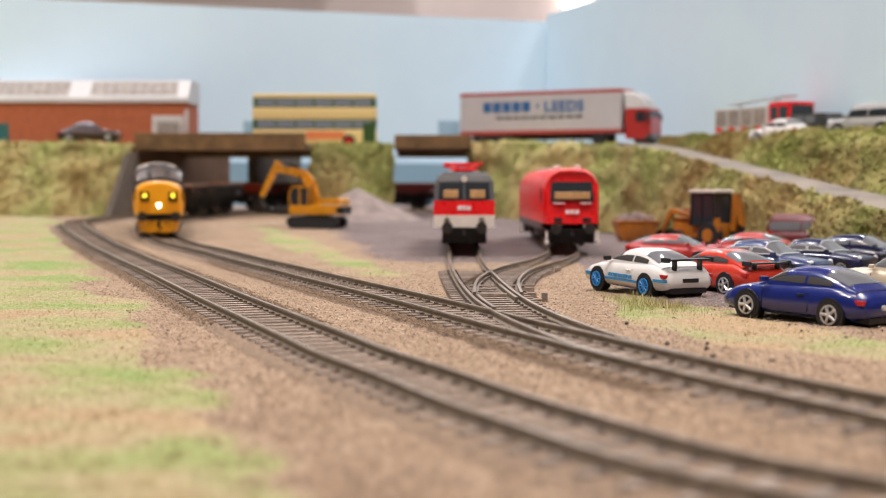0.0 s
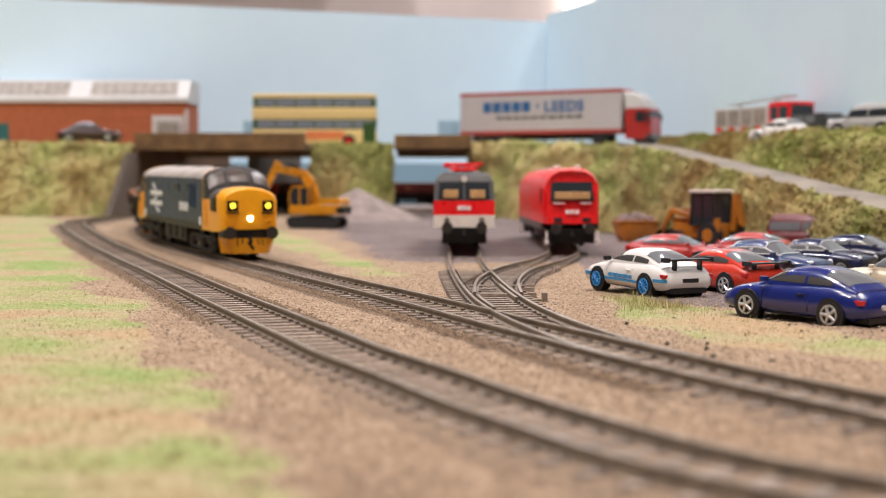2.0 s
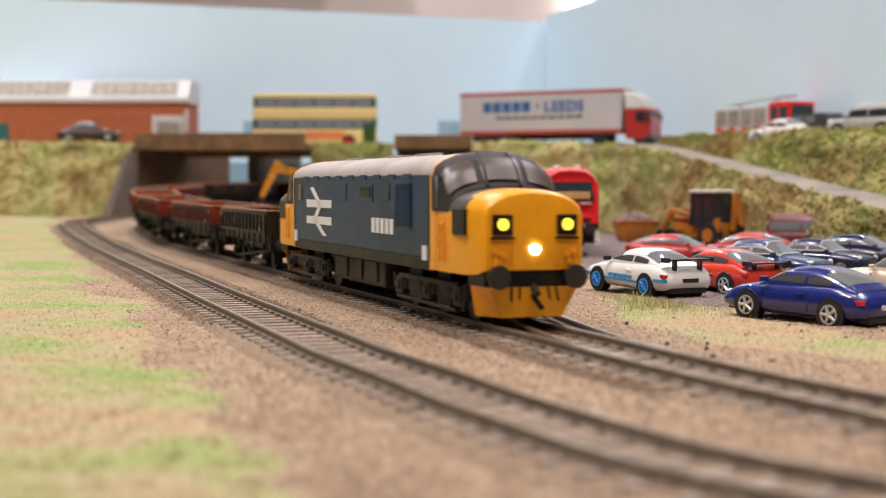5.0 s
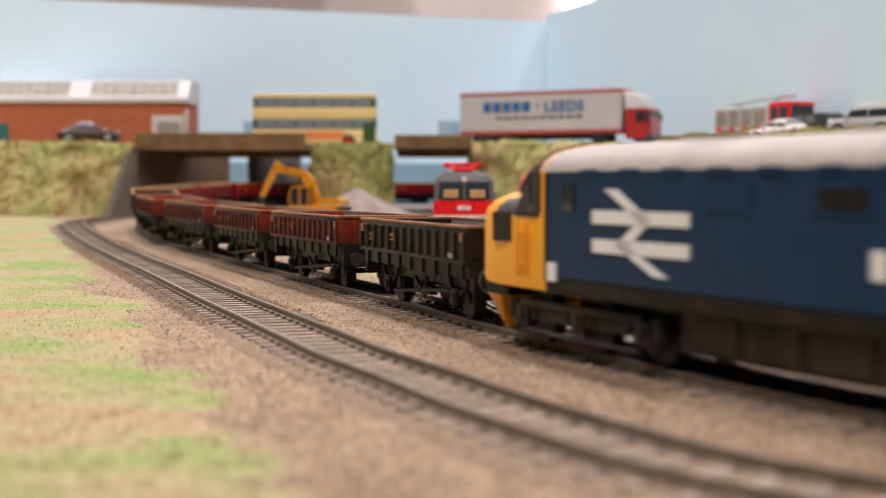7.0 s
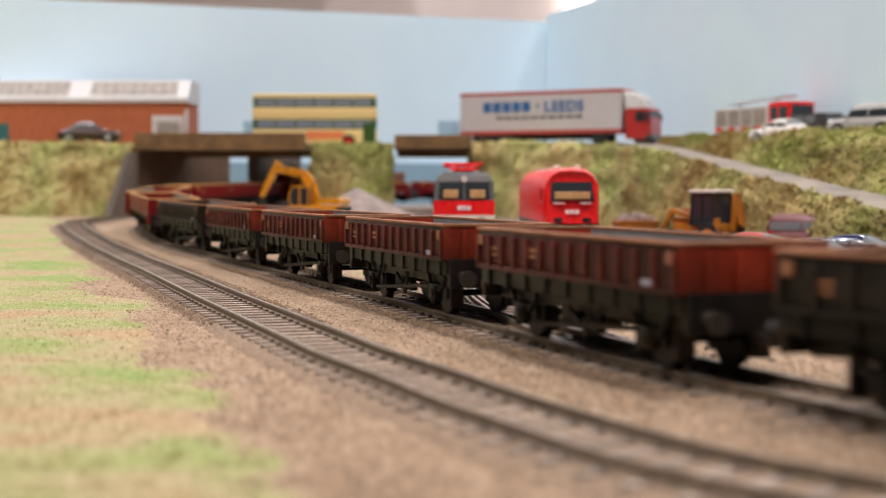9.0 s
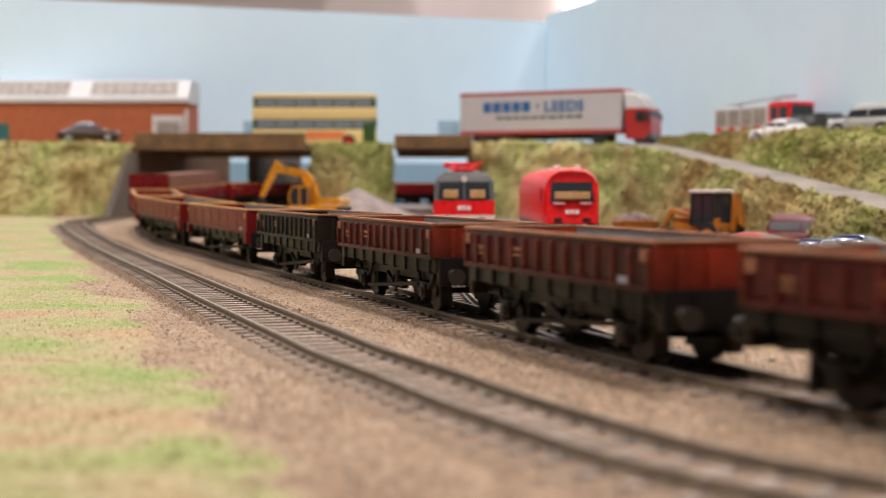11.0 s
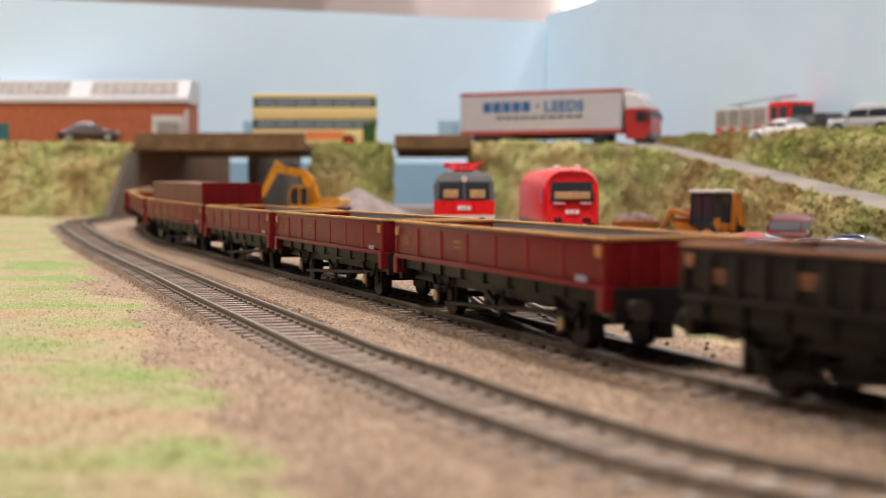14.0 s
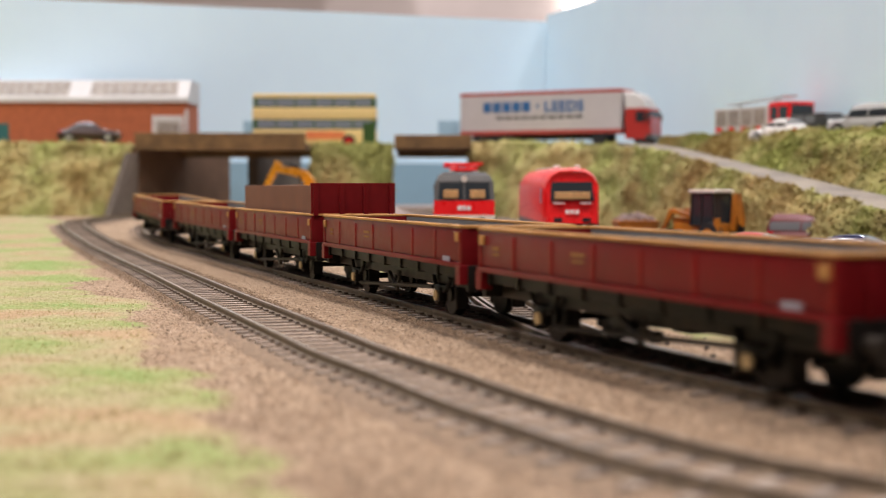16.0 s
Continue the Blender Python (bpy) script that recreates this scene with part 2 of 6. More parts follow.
    L.new(c, b.inputs["Base Color"])
    bu = N.new("ShaderNodeBump")
    bu.inputs["Strength"].default_value, bu.inputs["Distance"].default_value = 0.8, 0.0008
    L.new(vor.outputs["Distance"], bu.inputs["Height"])
    L.new(bu.outputs[0], b.inputs["Normal"])
    me.materials.append(m)
    return tagged(new("ground", me), "model ground of tan scatter, grass flock and grey yard", "ground", kind="structure")


ground = build_ground()


# ---- tracks ----
def rail_mesh(bm, pth, s0, s1, off, z_of, top=RAIL_Z):
    prof = [(-1.3, -2.6, 0), (-1.3, -2.1, 0), (-0.45, -1.7, 0), (-0.45, -0.9, 0), (-0.65, -0.6, 1), (-0.55, 0, 1), (0.55, 0, 1), (0.65, -0.6, 0), (0.45, -0.9, 0), (0.45, -1.7, 0), (1.3, -2.1, 0), (1.3, -2.6, 0)]
    rings = []
    n = max(2, int((s1 - s0) / 6))
    for k in range(n + 1):
        s = s0 + (s1 - s0) * k / n
        ring = []
        for u, w, _ in prof:
            q = pth.side(s, off + u)
            ring.append((q.x, q.y, z_of(s) + top + w))
        rings.append(ring)
    vr = loft(bm, rings)
    bm.faces.ensure_lookup_table()
    npf = len(prof)
    for fi, f in enumerate(bm.faces[-(n * npf + 2):-2]):
        if prof[fi % npf][2] and fi % npf == 5:
            f.material_index = 1


def sleeper_mesh():
    bm = bmesh.new()
    box(bm, -1.3, 1.3, -15.0, 15.0, -0.5, 1.95, 0.0)
    for sgn in (-1, 1):
        for k in (-1, 1):
            y = sgn * 8.6 + k * 1.9
            box(bm, -0.8, 0.8, y - 0.6, y + 0.6, 1.95, 2.5, 0.0, 1)
    return mesh_of("sleeper", bm, [SLEEPER, CHAIR])


SLEEPER_ME = sleeper_mesh()


def ballast_bed(name, pth, s0, s1, parent, z_of):
    rings = []
    s = s0
    while s <= s1:
        ring = []
        for k, (u, z) in enumerate(((-22, -1.5), (-17.5, 0.9), (-14, 1.4), (-8, 1.55), (0, 1.55), (8, 1.55), (14, 1.4), (17.5, 0.9), (22, -1.5))):
            q = pth.side(s, u + 2.2 * nz(s * 0.09, k * 3.7))
            ring.append((q.x, q.y, z_of(s) + z + 0.16 * nz(s * 0.23, k * 1.3)))
        rings.append(ring)
        s += 5
    bm = bmesh.new()
    loft(bm, rings, close=False)
    return part(name, bm, BALLAST, parent, smooth=60)


def track(name, pth, s0, s1, label, gap=None, rails=((-8.6, 0, 0), (8.6, 0, 0)), bed=True):
    z_of = lambda s: rise(*pth.at(s))
    t = tagged(new(name), label, "railway track", "model railway tracks")
    t.empty_display_size = 0.01
    for off, cut0, cut1 in rails:
        bm = bmesh.new()
        rail_mesh(bm, pth, s0 + cut0, s1 - cut1, off, z_of)
        part("rail", bm, [RAIL_SIDE, RAIL_TOP], t, "weathered steel rail with a worn head", smooth=40)
    if bed:
        ballast_bed("ballast", pth, s0, s1, t, z_of)
    return t


def lay_sleepers(t, pth, s0, s1, skip=None, pitch=9.3):
    s, rnd = s0, random.Random(int(s0))
    while s < s1:
        q, a = pth.at(s), pth.at(s + 2) - pth.at(s - 2)
        if not skip or not skip(q):
            o = new("sleeper", SLEEPER_ME)
            o.parent = t
            o.matrix_world = pose(q.x * K, q.y * K, (rise(q.x, q.y)) * K, 0, 0, math.degrees(math.atan2(a.y, a.x)) + rnd.uniform(-1.2, 1.2))
        s += pitch


FS0, FS1 = 0, front_path.length
main_track = track("railway_track", main_path, 2450, S_VIEW + 1300, "running line of brown sleepered model track in ballast")
front_track = track("railway_track", front_path, 150, FS1 - 200, "front running line of weathered model track")
siding_a = track("railway_track", siding_one, 0, siding_one.length, "siding track leading from the points to a red locomotive", bed=False)
siding_b = track("railway_track", siding_two, 0, siding_two.length, "curved siding track joining at the points", bed=False)


# points: check rails, tie bar with its plank, and the small lever box beside them
for s0, s1, off in ((siding_one.length - 260, siding_one.length - 190, 10.9), (siding_one.length - 205, siding_one.length - 150, -6.2)):
    bm = bmesh.new()
    rail_mesh(bm, siding_one, s0, s1, off - 4.6 if off > 0 else off, lambda s: rise(*siding_one.at(s)))
    part("check_rail", bm, [RAIL_SIDE, RAIL_TOP], siding_a, "short check rail", smooth=40)
bm = bmesh.new()
box(bm, 12.5, 30, 539, 541.4, 2.0, 3.4, .2)
part("tie_bar", bm, SLEEPER, siding_a, "brown point tie bar")
lever = thing("point_lever", "small dark point lever box beside the track", "point lever", x=37.5, y=541, z=-1.5)
bm = bmesh.new()
box(bm, -1.1, 1.1, -1.4, 1.4, 0, 5.0, .3)
part("lever_box", bm, SLEEPER, lever)
bm = bmesh.new()
rod(bm, (-10, 0, 2.2), (0, 0, 2.2), .5)
rod(bm, (-6, -3, 1.9), (-3, -3, 1.9), .7)
part("pull_rod", bm, RAIL_SIDE, lever, "rusty pull rod")


# ---- backdrop, hall ----
def wall_board(name, a, b, z0, z1, thick, mat, label, kind="structure"):
    bm = bmesh.new()
    a, b = Vector((*a, 0)), Vector((*b, 0))
    d = (b - a).normalized()
    n = Vector((-d.y, d.x, 0)) * thick
    rings = [[p + Vector((0, 0, z)) for p in (a, b, b + n, a + n)] for z in (z0, z1)]
    loft(bm, rings)
    return tagged(part(name, bm, mat), label, "backdrop", kind=kind)


wall_board("wall_back", (-900, 1400), (134, 1808.5), 40, 243, 8, SKY_BOARD, "pale blue painted backdrop board")
wall_board("wall_side", (126, 1800), (430, 720), 80, 250, 8, SKY_BOARD, "pale blue painted backdrop board")
STRIP_BLUE = material("dusk_blue_board", (0.26, 0.42, 0.52), 0.75, vary=0.06, size=6)
wall_board("wall_strip", (-420, 1582), (118, 1794), 20, 69, 4, STRIP_BLUE, "darker blue strip along the foot of the backdrop")
HALL_WALL = material("hall_plaster", (0.66, 0.55, 0.50), 0.8, vary=0.05, size=2)
HALL_DARK = material("dark_timber", (0.05, 0.035, 0.028), 0.6, vary=0.3, size=6)
HALL_FLOOR = material("hall_floor", (0.25, 0.20, 0.15), 0.5, vary=0.15, size=3)
WINDOW_GLOW = glowing("daylight_window", (1.0, 1.0, 1.0), 4.0)


def slab(name, x0, x1, y0, y1, z0, z1, mat, label, cat):
    bm = bmesh.new()
    box(bm, x0, x1, y0, y1, z0, z1)
    return tagged(part(name, bm, mat), label, cat, kind="structure")


slab("floor", -4000, 4000, -4000, 5000, -960, -950, HALL_FLOOR, "brown hall floor far below the baseboard", "floor")
slab("wall_far", -4000, 4000, 4200, 4300, -950, 2900, HALL_WALL, "pinkish plaster wall of the hall", "wall")
slab("beam_trim", -1900, -200, 3950, 4190, 760, 900, HALL_DARK, "dark timber beam on the hall wall", "beam")
slab("window_1", 345, 420, 4170, 4195, 380, 1400, WINDOW_GLOW, "bright narrow window in the hall wall", "window")
slab("baseboard", -1500, 1500, -700, 1900, -60, -6, BROWN_CARD, "plywood baseboard carrying the model scenery", "table")
# ---- embankments ----
def turf_material(name, stops):
    m = bpy.data.materials.new(name)
    m.use_nodes = True
    nt = m.node_tree
    N, L = nt.nodes, nt.links
    b = N["Principled BSDF"]
    b.inputs["Roughness"].default_value = 0.95
    b.inputs["Specular IOR Level"].default_value = 0.15
    tc = N.new("ShaderNodeTexCoord")
    cols = []
    for sc, st in ((30, stops), (160, stops)):
        n, r = N.new("ShaderNodeTexNoise"), N.new("ShaderNodeValToRGB")
        n.inputs["Scale"].default_value, n.inputs["Detail"].default_value = sc, 6
        ramp_set(r, st)
        L.new(tc.outputs["Object"], n.inputs["Vector"])
        L.new(n.outputs["Fac"], r.inputs["Fac"])
        cols.append(r.outputs["Color"])
    mx = N.new("ShaderNodeMixRGB")
    mx.inputs[0].default_value = 0.5
    L.new(cols[0], mx.inputs[1])
    L.new(cols[1], mx.inputs[2])
    n, r = N.new("ShaderNodeTexNoise"), N.new("ShaderNodeValToRGB")  # broad green and russet patches
    n.inputs["Scale"].default_value, n.inputs["Detail"].default_value = 19, 4
    ramp_set(r, [(0.34, (0.30, 0.15, 0.055)), (0.44, (0.42, 0.30, 0.13)), (0.52, (0.45, 0.41, 0.18)), (0.62, (0.27, 0.34, 0.09))])
    L.new(tc.outputs["Object"], n.inputs["Vector"])
    L.new(n.outputs["Fac"], r.inputs["Fac"])
    m3 = N.new("ShaderNodeMixRGB")
    m3.inputs[0].default_value = 0.45
    L.new(mx.outputs[0], m3.inputs[1])
    L.new(r.outputs["Color"], m3.inputs[2])
    L.new(m3.outputs[0], b.inputs["Base Color"])
    return m


BANK = turf_material("flock_turf", [(0.30, (0.14, 0.10, 0.038)), (0.42, (0.29, 0.225, 0.09)), (0.54, (0.40, 0.365, 0.14)), (0.70, (0.56, 0.51, 0.27))])
BANK_MIX = turf_material("olive_flock", [(0.30, (0.08, 0.062, 0.02)), (0.45, (0.21, 0.17, 0.055)), (0.58, (0.31, 0.28, 0.085)), (0.72, (0.44, 0.39, 0.17))])


def bank(name, foot, crest, back, label, mat=None, rough=7.0, seed=0, tufts=900):
    """A grassy slope from a foot line over a crest line to a back line (each a list of x, y, z)."""
    def res(line, n):
        P = [Vector(p) for p in line]
        S = [0.0]
        for a, b in zip(P, P[1:]):
            S.append(S[-1] + (b - a).length)
        out = []
        for k in range(n + 1):
            s = S[-1] * k / n
            i = min(max(int(np.searchsorted(S, s, side="right")) - 1, 0), len(P) - 2)
            out.append(P[i].lerp(P[i + 1], (s - S[i]) / max(1e-6, S[i + 1] - S[i])))
        return out
    n = int(max(30, sum((Vector(a) - Vector(b)).length for a, b in zip(crest, crest[1:])) / 5))
    F, C, B = res(foot, n), res(crest, n), res(back, n)
    rows = []
    for k in range(n + 1):
        row = []
        for j in range(0, 15):
            t = j / 14
            q = F[k].lerp(C[k], t) + Vector((0, 0, 7 * math.sin(t * math.pi) * 0.6))
            a = math.sin(min(1, t * 1.15 + 0.08) * math.pi * 0.55)
            q += Vector((nz(q.x * 0.03, q.z * 0.05, seed), nz(q.x * 0.045, q.z * 0.06, seed + 7), 0.5 * nz(q.x * 0.05, q.y * 0.05, seed + 3))) * rough * a
            q += Vector((nz(q.x * 0.2, q.z * 0.2, seed), nz(q.x * 0.22, q.z * 0.2, seed + 9), nz(q.x * 0.2, q.y * 0.2, seed + 4))) * rough * 0.35 * a
            row.append(q)
        for t in (0.15, 0.4, 0.7, 1.0):
            q = C[k].lerp(B[k], t)
            row.append(q + Vector((0, 0, 0.8 * nz(q.x * 0.1, q.y * 0.1, seed))))
        rows.append(row)
    ob = tagged(new(name), label, "embankment")
    ob.empty_display_size = 0.01
    bm = bmesh.new()
    loft(bm, rows, close=False)
    part("slope", bm, mat or BANK, ob, smooth=180)
    # clumps of flock standing out of the slope
    rnd = random.Random(seed + 11)
    verts, faces = [], []
    for _ in range(tufts * 4):
        k, j = rnd.randrange(n), rnd.randrange(0, 15)
        q = rows[k][j].lerp(rows[k + 1][j + 1], rnd.random())
        r = rnd.uniform(0.45, 1.7)
        for _ in range(5):
            c = q + Vector([rnd.gauss(0, r * 0.6) for _ in range(3)])
            i0 = len(verts)
            for _ in range(4):
                verts.append((c + Vector([rnd.uniform(-1, 1) * r for _ in range(3)])) * K)
            faces += [(i0, i0 + 1, i0 + 2), (i0, i0 + 2, i0 + 3), (i0, i0 + 3, i0 + 1), (i0 + 1, i0 + 3, i0 + 2)]
    me = bpy.data.meshes.new("flock")
    me.from_pydata(verts, [], faces)
    me.materials.append(mat or BANK)
    o = new("flock", me)
    o.parent = ob
    tagged(o, kind="stuff")
    return ob


UP = 82
bank("embankment", [(-640, 1330, 6), (-470, 1385, 14), (-340, 1392, 14), (-312, 1396, 10)], [(-640, 1420, UP + 2), (-470, 1428, UP + 3), (-340, 1422, UP + 3), (-297, 1412, UP)], [(-640, 1500, UP), (-470, 1500, UP), (-340, 1500, UP), (-300, 1500, UP)], "olive and yellow flock covered embankment beside the bridge", seed=1)
bank("embankment", [(-134, 1405, 10), (-100, 1380, 12), (-60, 1385, 12), (-48, 1395, 10)], [(-128, 1425, UP), (-100, 1418, UP + 1), (-60, 1418, UP + 1), (-46, 1422, UP)], [(-128, 1480, UP), (-100, 1480, UP), (-60, 1480, UP), (-46, 1480, UP)], "yellow flock covered bank between two bridge openings", rough=5, seed=2, tufts=600)
bank("embankment", [(30, 1410, 8), (60, 1345, 8), (110, 1290, 5), (148, 1225, 3), (178, 1055, 3), (209, 905, 2), (240, 762, 2), (290, 620, 2)],
     [(27, 1440, UP + 2), (60, 1400, UP + 4), (105, 1360, UP + 1), (150, 1290, UP - 4), (184, 1120, 64), (217, 932, 41.5), (249, 780, 25.5), (299, 628, 15)],
     [(27, 1560, UP), (80, 1540, UP), (130, 1480, UP - 1), (172, 1310, UP - 7), (203, 1125, 61), (238, 936, 39.5), (270, 785, 23), (322, 632, 13)],
     "olive flock covered embankment below the ramp road", rough=9, seed=3, tufts=2200)
bank("embankment", [(195, 1345, UP - 2), (222, 1140, 62), (262, 935, 40), (300, 780, 24), (350, 630, 14)],
     [(215, 1345, UP + 4), (250, 1150, UP + 3), (292, 960, UP), (345, 800, UP - 6), (420, 650, UP - 8)],
     [(330, 1360, 75), (360, 1160, 73), (400, 980, 73), (480, 820, 70), (520, 660, 68)], "rough olive flock covered bank above the ramp road", mat=BANK_MIX, rough=9, seed=4, tufts=2200)

# upper level and ramp
bm = bmesh.new()
loft(bm, [[(30, 1440, z), (60, 1400, z), (105, 1362, z), (160, 1330, z), (205, 1345, z), (330, 1345, z), (330, 1560, z), (140, 1600, z), (30, 1600, z)] for z in (UP - 4, UP - 0.5)])
loft(bm, [[(-700, 1425, z), (-300, 1445, z), (-296, 1480, z), (-300, 1600, z), (-700, 1560, z)] for z in (UP - 4, UP - 0.5)])
tagged(part("road_upper", bm, ASPHALT), "grey upper level road surface across the bridges", "road", kind="structure")
bm = bmesh.new()
loft(bm, [[(x0, y, z), (x1, y1, z), (x1, y1, z - 5), (x0, y, z - 5)] for x0, y, x1, y1, z in ((160, 1340, 212, 1350, UP - 1), (176, 1250, 220, 1255, UP - 8), (190, 1140, 232, 1150, 64), (224, 940, 268, 945, 41.5), (256, 785, 306, 790, 25.5), (306, 632, 360, 640, 15.5))])
tagged(part("road_ramp", bm, ASPHALT), "gravelly grey ramp road climbing to the upper level", "road", kind="structure")


# ---- bridges ----
def bridge(x0, x1, label, z0, z1, y=1398, deep=78):
    t = thing("bridge", label, "bridge", "bridges")
    bm = bmesh.new()
    box(bm, x0, x1, y, y + 6, z0, z1, 0.6)
    part("front_beam", bm, BEAM_WOOD, t, "dark stained timber beam")
    bm = bmesh.new()
    box(bm, x0, x1, y + 6, y + deep, 77, 83)
    part("deck", bm, BROWN_CARD, t)
    bm = bmesh.new()
    box(bm, x0, x1, y + deep, y + deep + 6, 71, 86, 0.6)
    part("rear_beam", bm, BEAM_WOOD, t)
    return t


br = bridge(-293, -131, "wide timber beam bridge over the curving tracks", 76.5, 93)
bm = bmesh.new()
loft(bm, [[(-300, 1412, z), (-291, 1408, z), (-226, 1560, z), (-236, 1566, z), (-300, 1500, z)] for z in (2, 78)])
part("abutment", bm, BROWN_CARD, br, "brown card abutment wall")
bm = bmesh.new()
loft(bm, [[(-316, 1376, 2), (-292, 1402, 2), (-296, 1405, 2), (-323, 1380, 2)], [(-298, 1396, 74), (-290, 1402, 74), (-294, 1405, 74), (-302, 1399, 74)]])
part("wing_wall", bm, GREY_CARD, br, "grey sloping wing wall")
bm = bmesh.new()
loft(bm, [[(-196, 1478, z), (-160, 1560, z), (-150, 1556, z), (-186, 1476, z)] for z in (2, 76)])
part("abutment", bm, GREY_CARD, br, "grey abutment")
br2 = bridge(-46, 27, "narrow timber beam bridge over a track opening", 78, 91)
# ---- the train ----
BLUE = material("rail_blue_paint", (0.010, 0.036, 0.092), 0.34, vary=0.12, size=60, dirt=(0.012, 0.026, 0.050), dirt_amount=0.2, gloss=0.14)
YELLOW = material("warning_yellow_paint", (0.88, 0.37, 0.008), 0.34, vary=0.06, size=60)
ROOF = material("weathered_roof_grey", (0.40, 0.355, 0.32), 0.7, vary=0.14, size=40, dirt=(0.24, 0.205, 0.18), dirt_amount=0.3)
WHITE = material("white_paint", (0.85, 0.85, 0.84), 0.45, vary=0.03)
BOGIE = material("bogie_grey", (0.024, 0.020, 0.019), 0.5, vary=0.4, size=150, dirt=(0.06, 0.045, 0.036), dirt_amount=0.35, gloss=0.2)
LAMP_YELLOW = glowing("marker_glow", (1.0, 0.72, 0.05), 1.8)
LAMP_WHITE = glowing("headlight_glow", (0.95, 0.98, 1.0), 9.0)
LOCO_GLASS = glass("smoky_glass", (0.085, 0.062, 0.05), 0.3)
P_NOSE = material("nose_top_grey", (0.085, 0.078, 0.072), 0.45, vary=0.15, size=60, gloss=0.2)
ROOF_DARK = material("dark_grey_trim", (0.045, 0.038, 0.034), 0.6, vary=0.15, gloss=0.2)
BUFFER = material("buffer_steel", (0.035, 0.028, 0.022), 0.5, metal=0.2)
MAROON_OLD = material("weathered_maroon", (0.075, 0.013, 0.012), 0.45, vary=0.45, size=60, dirt=(0.03, 0.015, 0.010), dirt_amount=0.55, gloss=0.2)
BLACK_OLD = material("weathered_black", (0.014, 0.011, 0.0095), 0.42, vary=0.4, size=60, dirt=(0.032, 0.02, 0.012), dirt_amount=0.3, gloss=0.2)
MAROON = material("fresh_maroon", (0.17, 0.008, 0.011), 0.36, vary=0.12, size=50, gloss=0.2)
MAROON_RIB = material("bright_maroon_ribs", (0.24, 0.007, 0.007), 0.35, vary=0.12, size=50, gloss=0.2)
# ribs of the old wagons, in a lighter tone than the panels between
OLD_RIB = material("lighter_maroon_ribs", (0.13, 0.022, 0.017), 0.45, vary=0.45, size=150, dirt=(0.06, 0.02, 0.014), dirt_amount=0.4, gloss=0.2)
BLACK_RIB = material("lighter_black_ribs", (0.03, 0.023, 0.018), 0.45, vary=0.45, size=150, gloss=0.2)
RED_END = material("faded_red", (0.34, 0.038, 0.014), 0.5, vary=0.3, size=60, dirt=(0.09, 0.02, 0.012), dirt_amount=0.5, gloss=0.2)
RUST_EDGE = material("rusty_top_rim", (0.28, 0.12, 0.055), 0.7, vary=0.3, size=80)
GOLD_EDGE = material("ochre_top_rim", (0.50, 0.25, 0.07), 0.6, vary=0.2, size=80)
INSIDE = material("wagon_inside_grey", (0.16, 0.155, 0.15), 0.7, vary=0.2, size=60, dirt=(0.16, 0.11, 0.07))
CREAM_MARK = material("cream_lettering", (0.5, 0.35, 0.16), 0.6)
FAINT_MARK = material("faded_ochre_lettering", (0.30, 0.14, 0.04), 0.6)
GREY_MARK = material("grey_lettering", (0.33, 0.33, 0.38), 0.6)
LOAD = material("brown_board_load", (0.20, 0.085, 0.05), 0.8, vary=0.12, size=40)


def wheelset(parent, x, r, name="wheelset"):
    bm = bmesh.new()
    for s in (-1, 1):
        cyl(bm, (x, s * 8.0, r), "y", r, 2.2, 20)
        cyl(bm, (x, s * 6.7, r), "y", r + 0.5, 0.6, 20)
        cyl(bm, (x, s * 9.2, r), "y", r * 0.35, 1.0, 8)
    cyl(bm, (x, 0, r), "y", 1.0, 14, 8)
    return part(name, bm, UNDER, parent, smooth=40)


def bogie_wheel_frame(parent, xc, span, r, n):
    bm = bmesh.new()
    for s in (-1, 1):
        box(bm, xc - span / 2 - 7, xc + span / 2 + 7, s * 13 - 1, s * 13 + 1, 6.0, 9.5, 0.4)
        for k in range(n):
            x = xc + span * (k / (n - 1) - 0.5)
            box(bm, x - 3, x + 3, s * 13.6 - 1.4, s * 13.6 + 1.4, 4.2, 9.8, 0.5)
            cyl(bm, (x, s * 15, r), "y", 1.5, 1.6, 10)
            for e in (-1, 1):
                cyl(bm, (x + e * 5.4, s * 13.8, 8.4), "z", 1.3, 4.6, 8)
        box(bm, xc - span / 2, xc + span / 2, s * 14.2 - 0.8, s * 14.2 + 0.8, 9.4, 11, 0.3)
        rod(bm, (xc - span / 2, s * 15, 3.5), (xc + span / 2, s * 15, 3.0), 0.6)
        for e in (-1, 1):
            rod(bm, (xc + e * (span / 2 + 6), s * 14, 9), (xc + e * (span / 2 + 3), s * 14, 3.2), 0.7)
    return part("bogie_frame", bm, BOGIE, parent, "grimy cast bogie frame", smooth=40)


def section(w, zb, zc, zt, n=10):
    """Half-round loco cross-section from the lower sill over the roof: list of (y, z)."""
    pts = [(-w, zb), (-w, zc)]
    for k in range(1, n):
        a = math.pi * k / n
        pts.append((-w * math.cos(a) * (1 - 0.03 * math.sin(a)), zc + (zt - zc) * math.sin(a) ** 0.85))
    return pts + [(w, zc), (w, zb)]


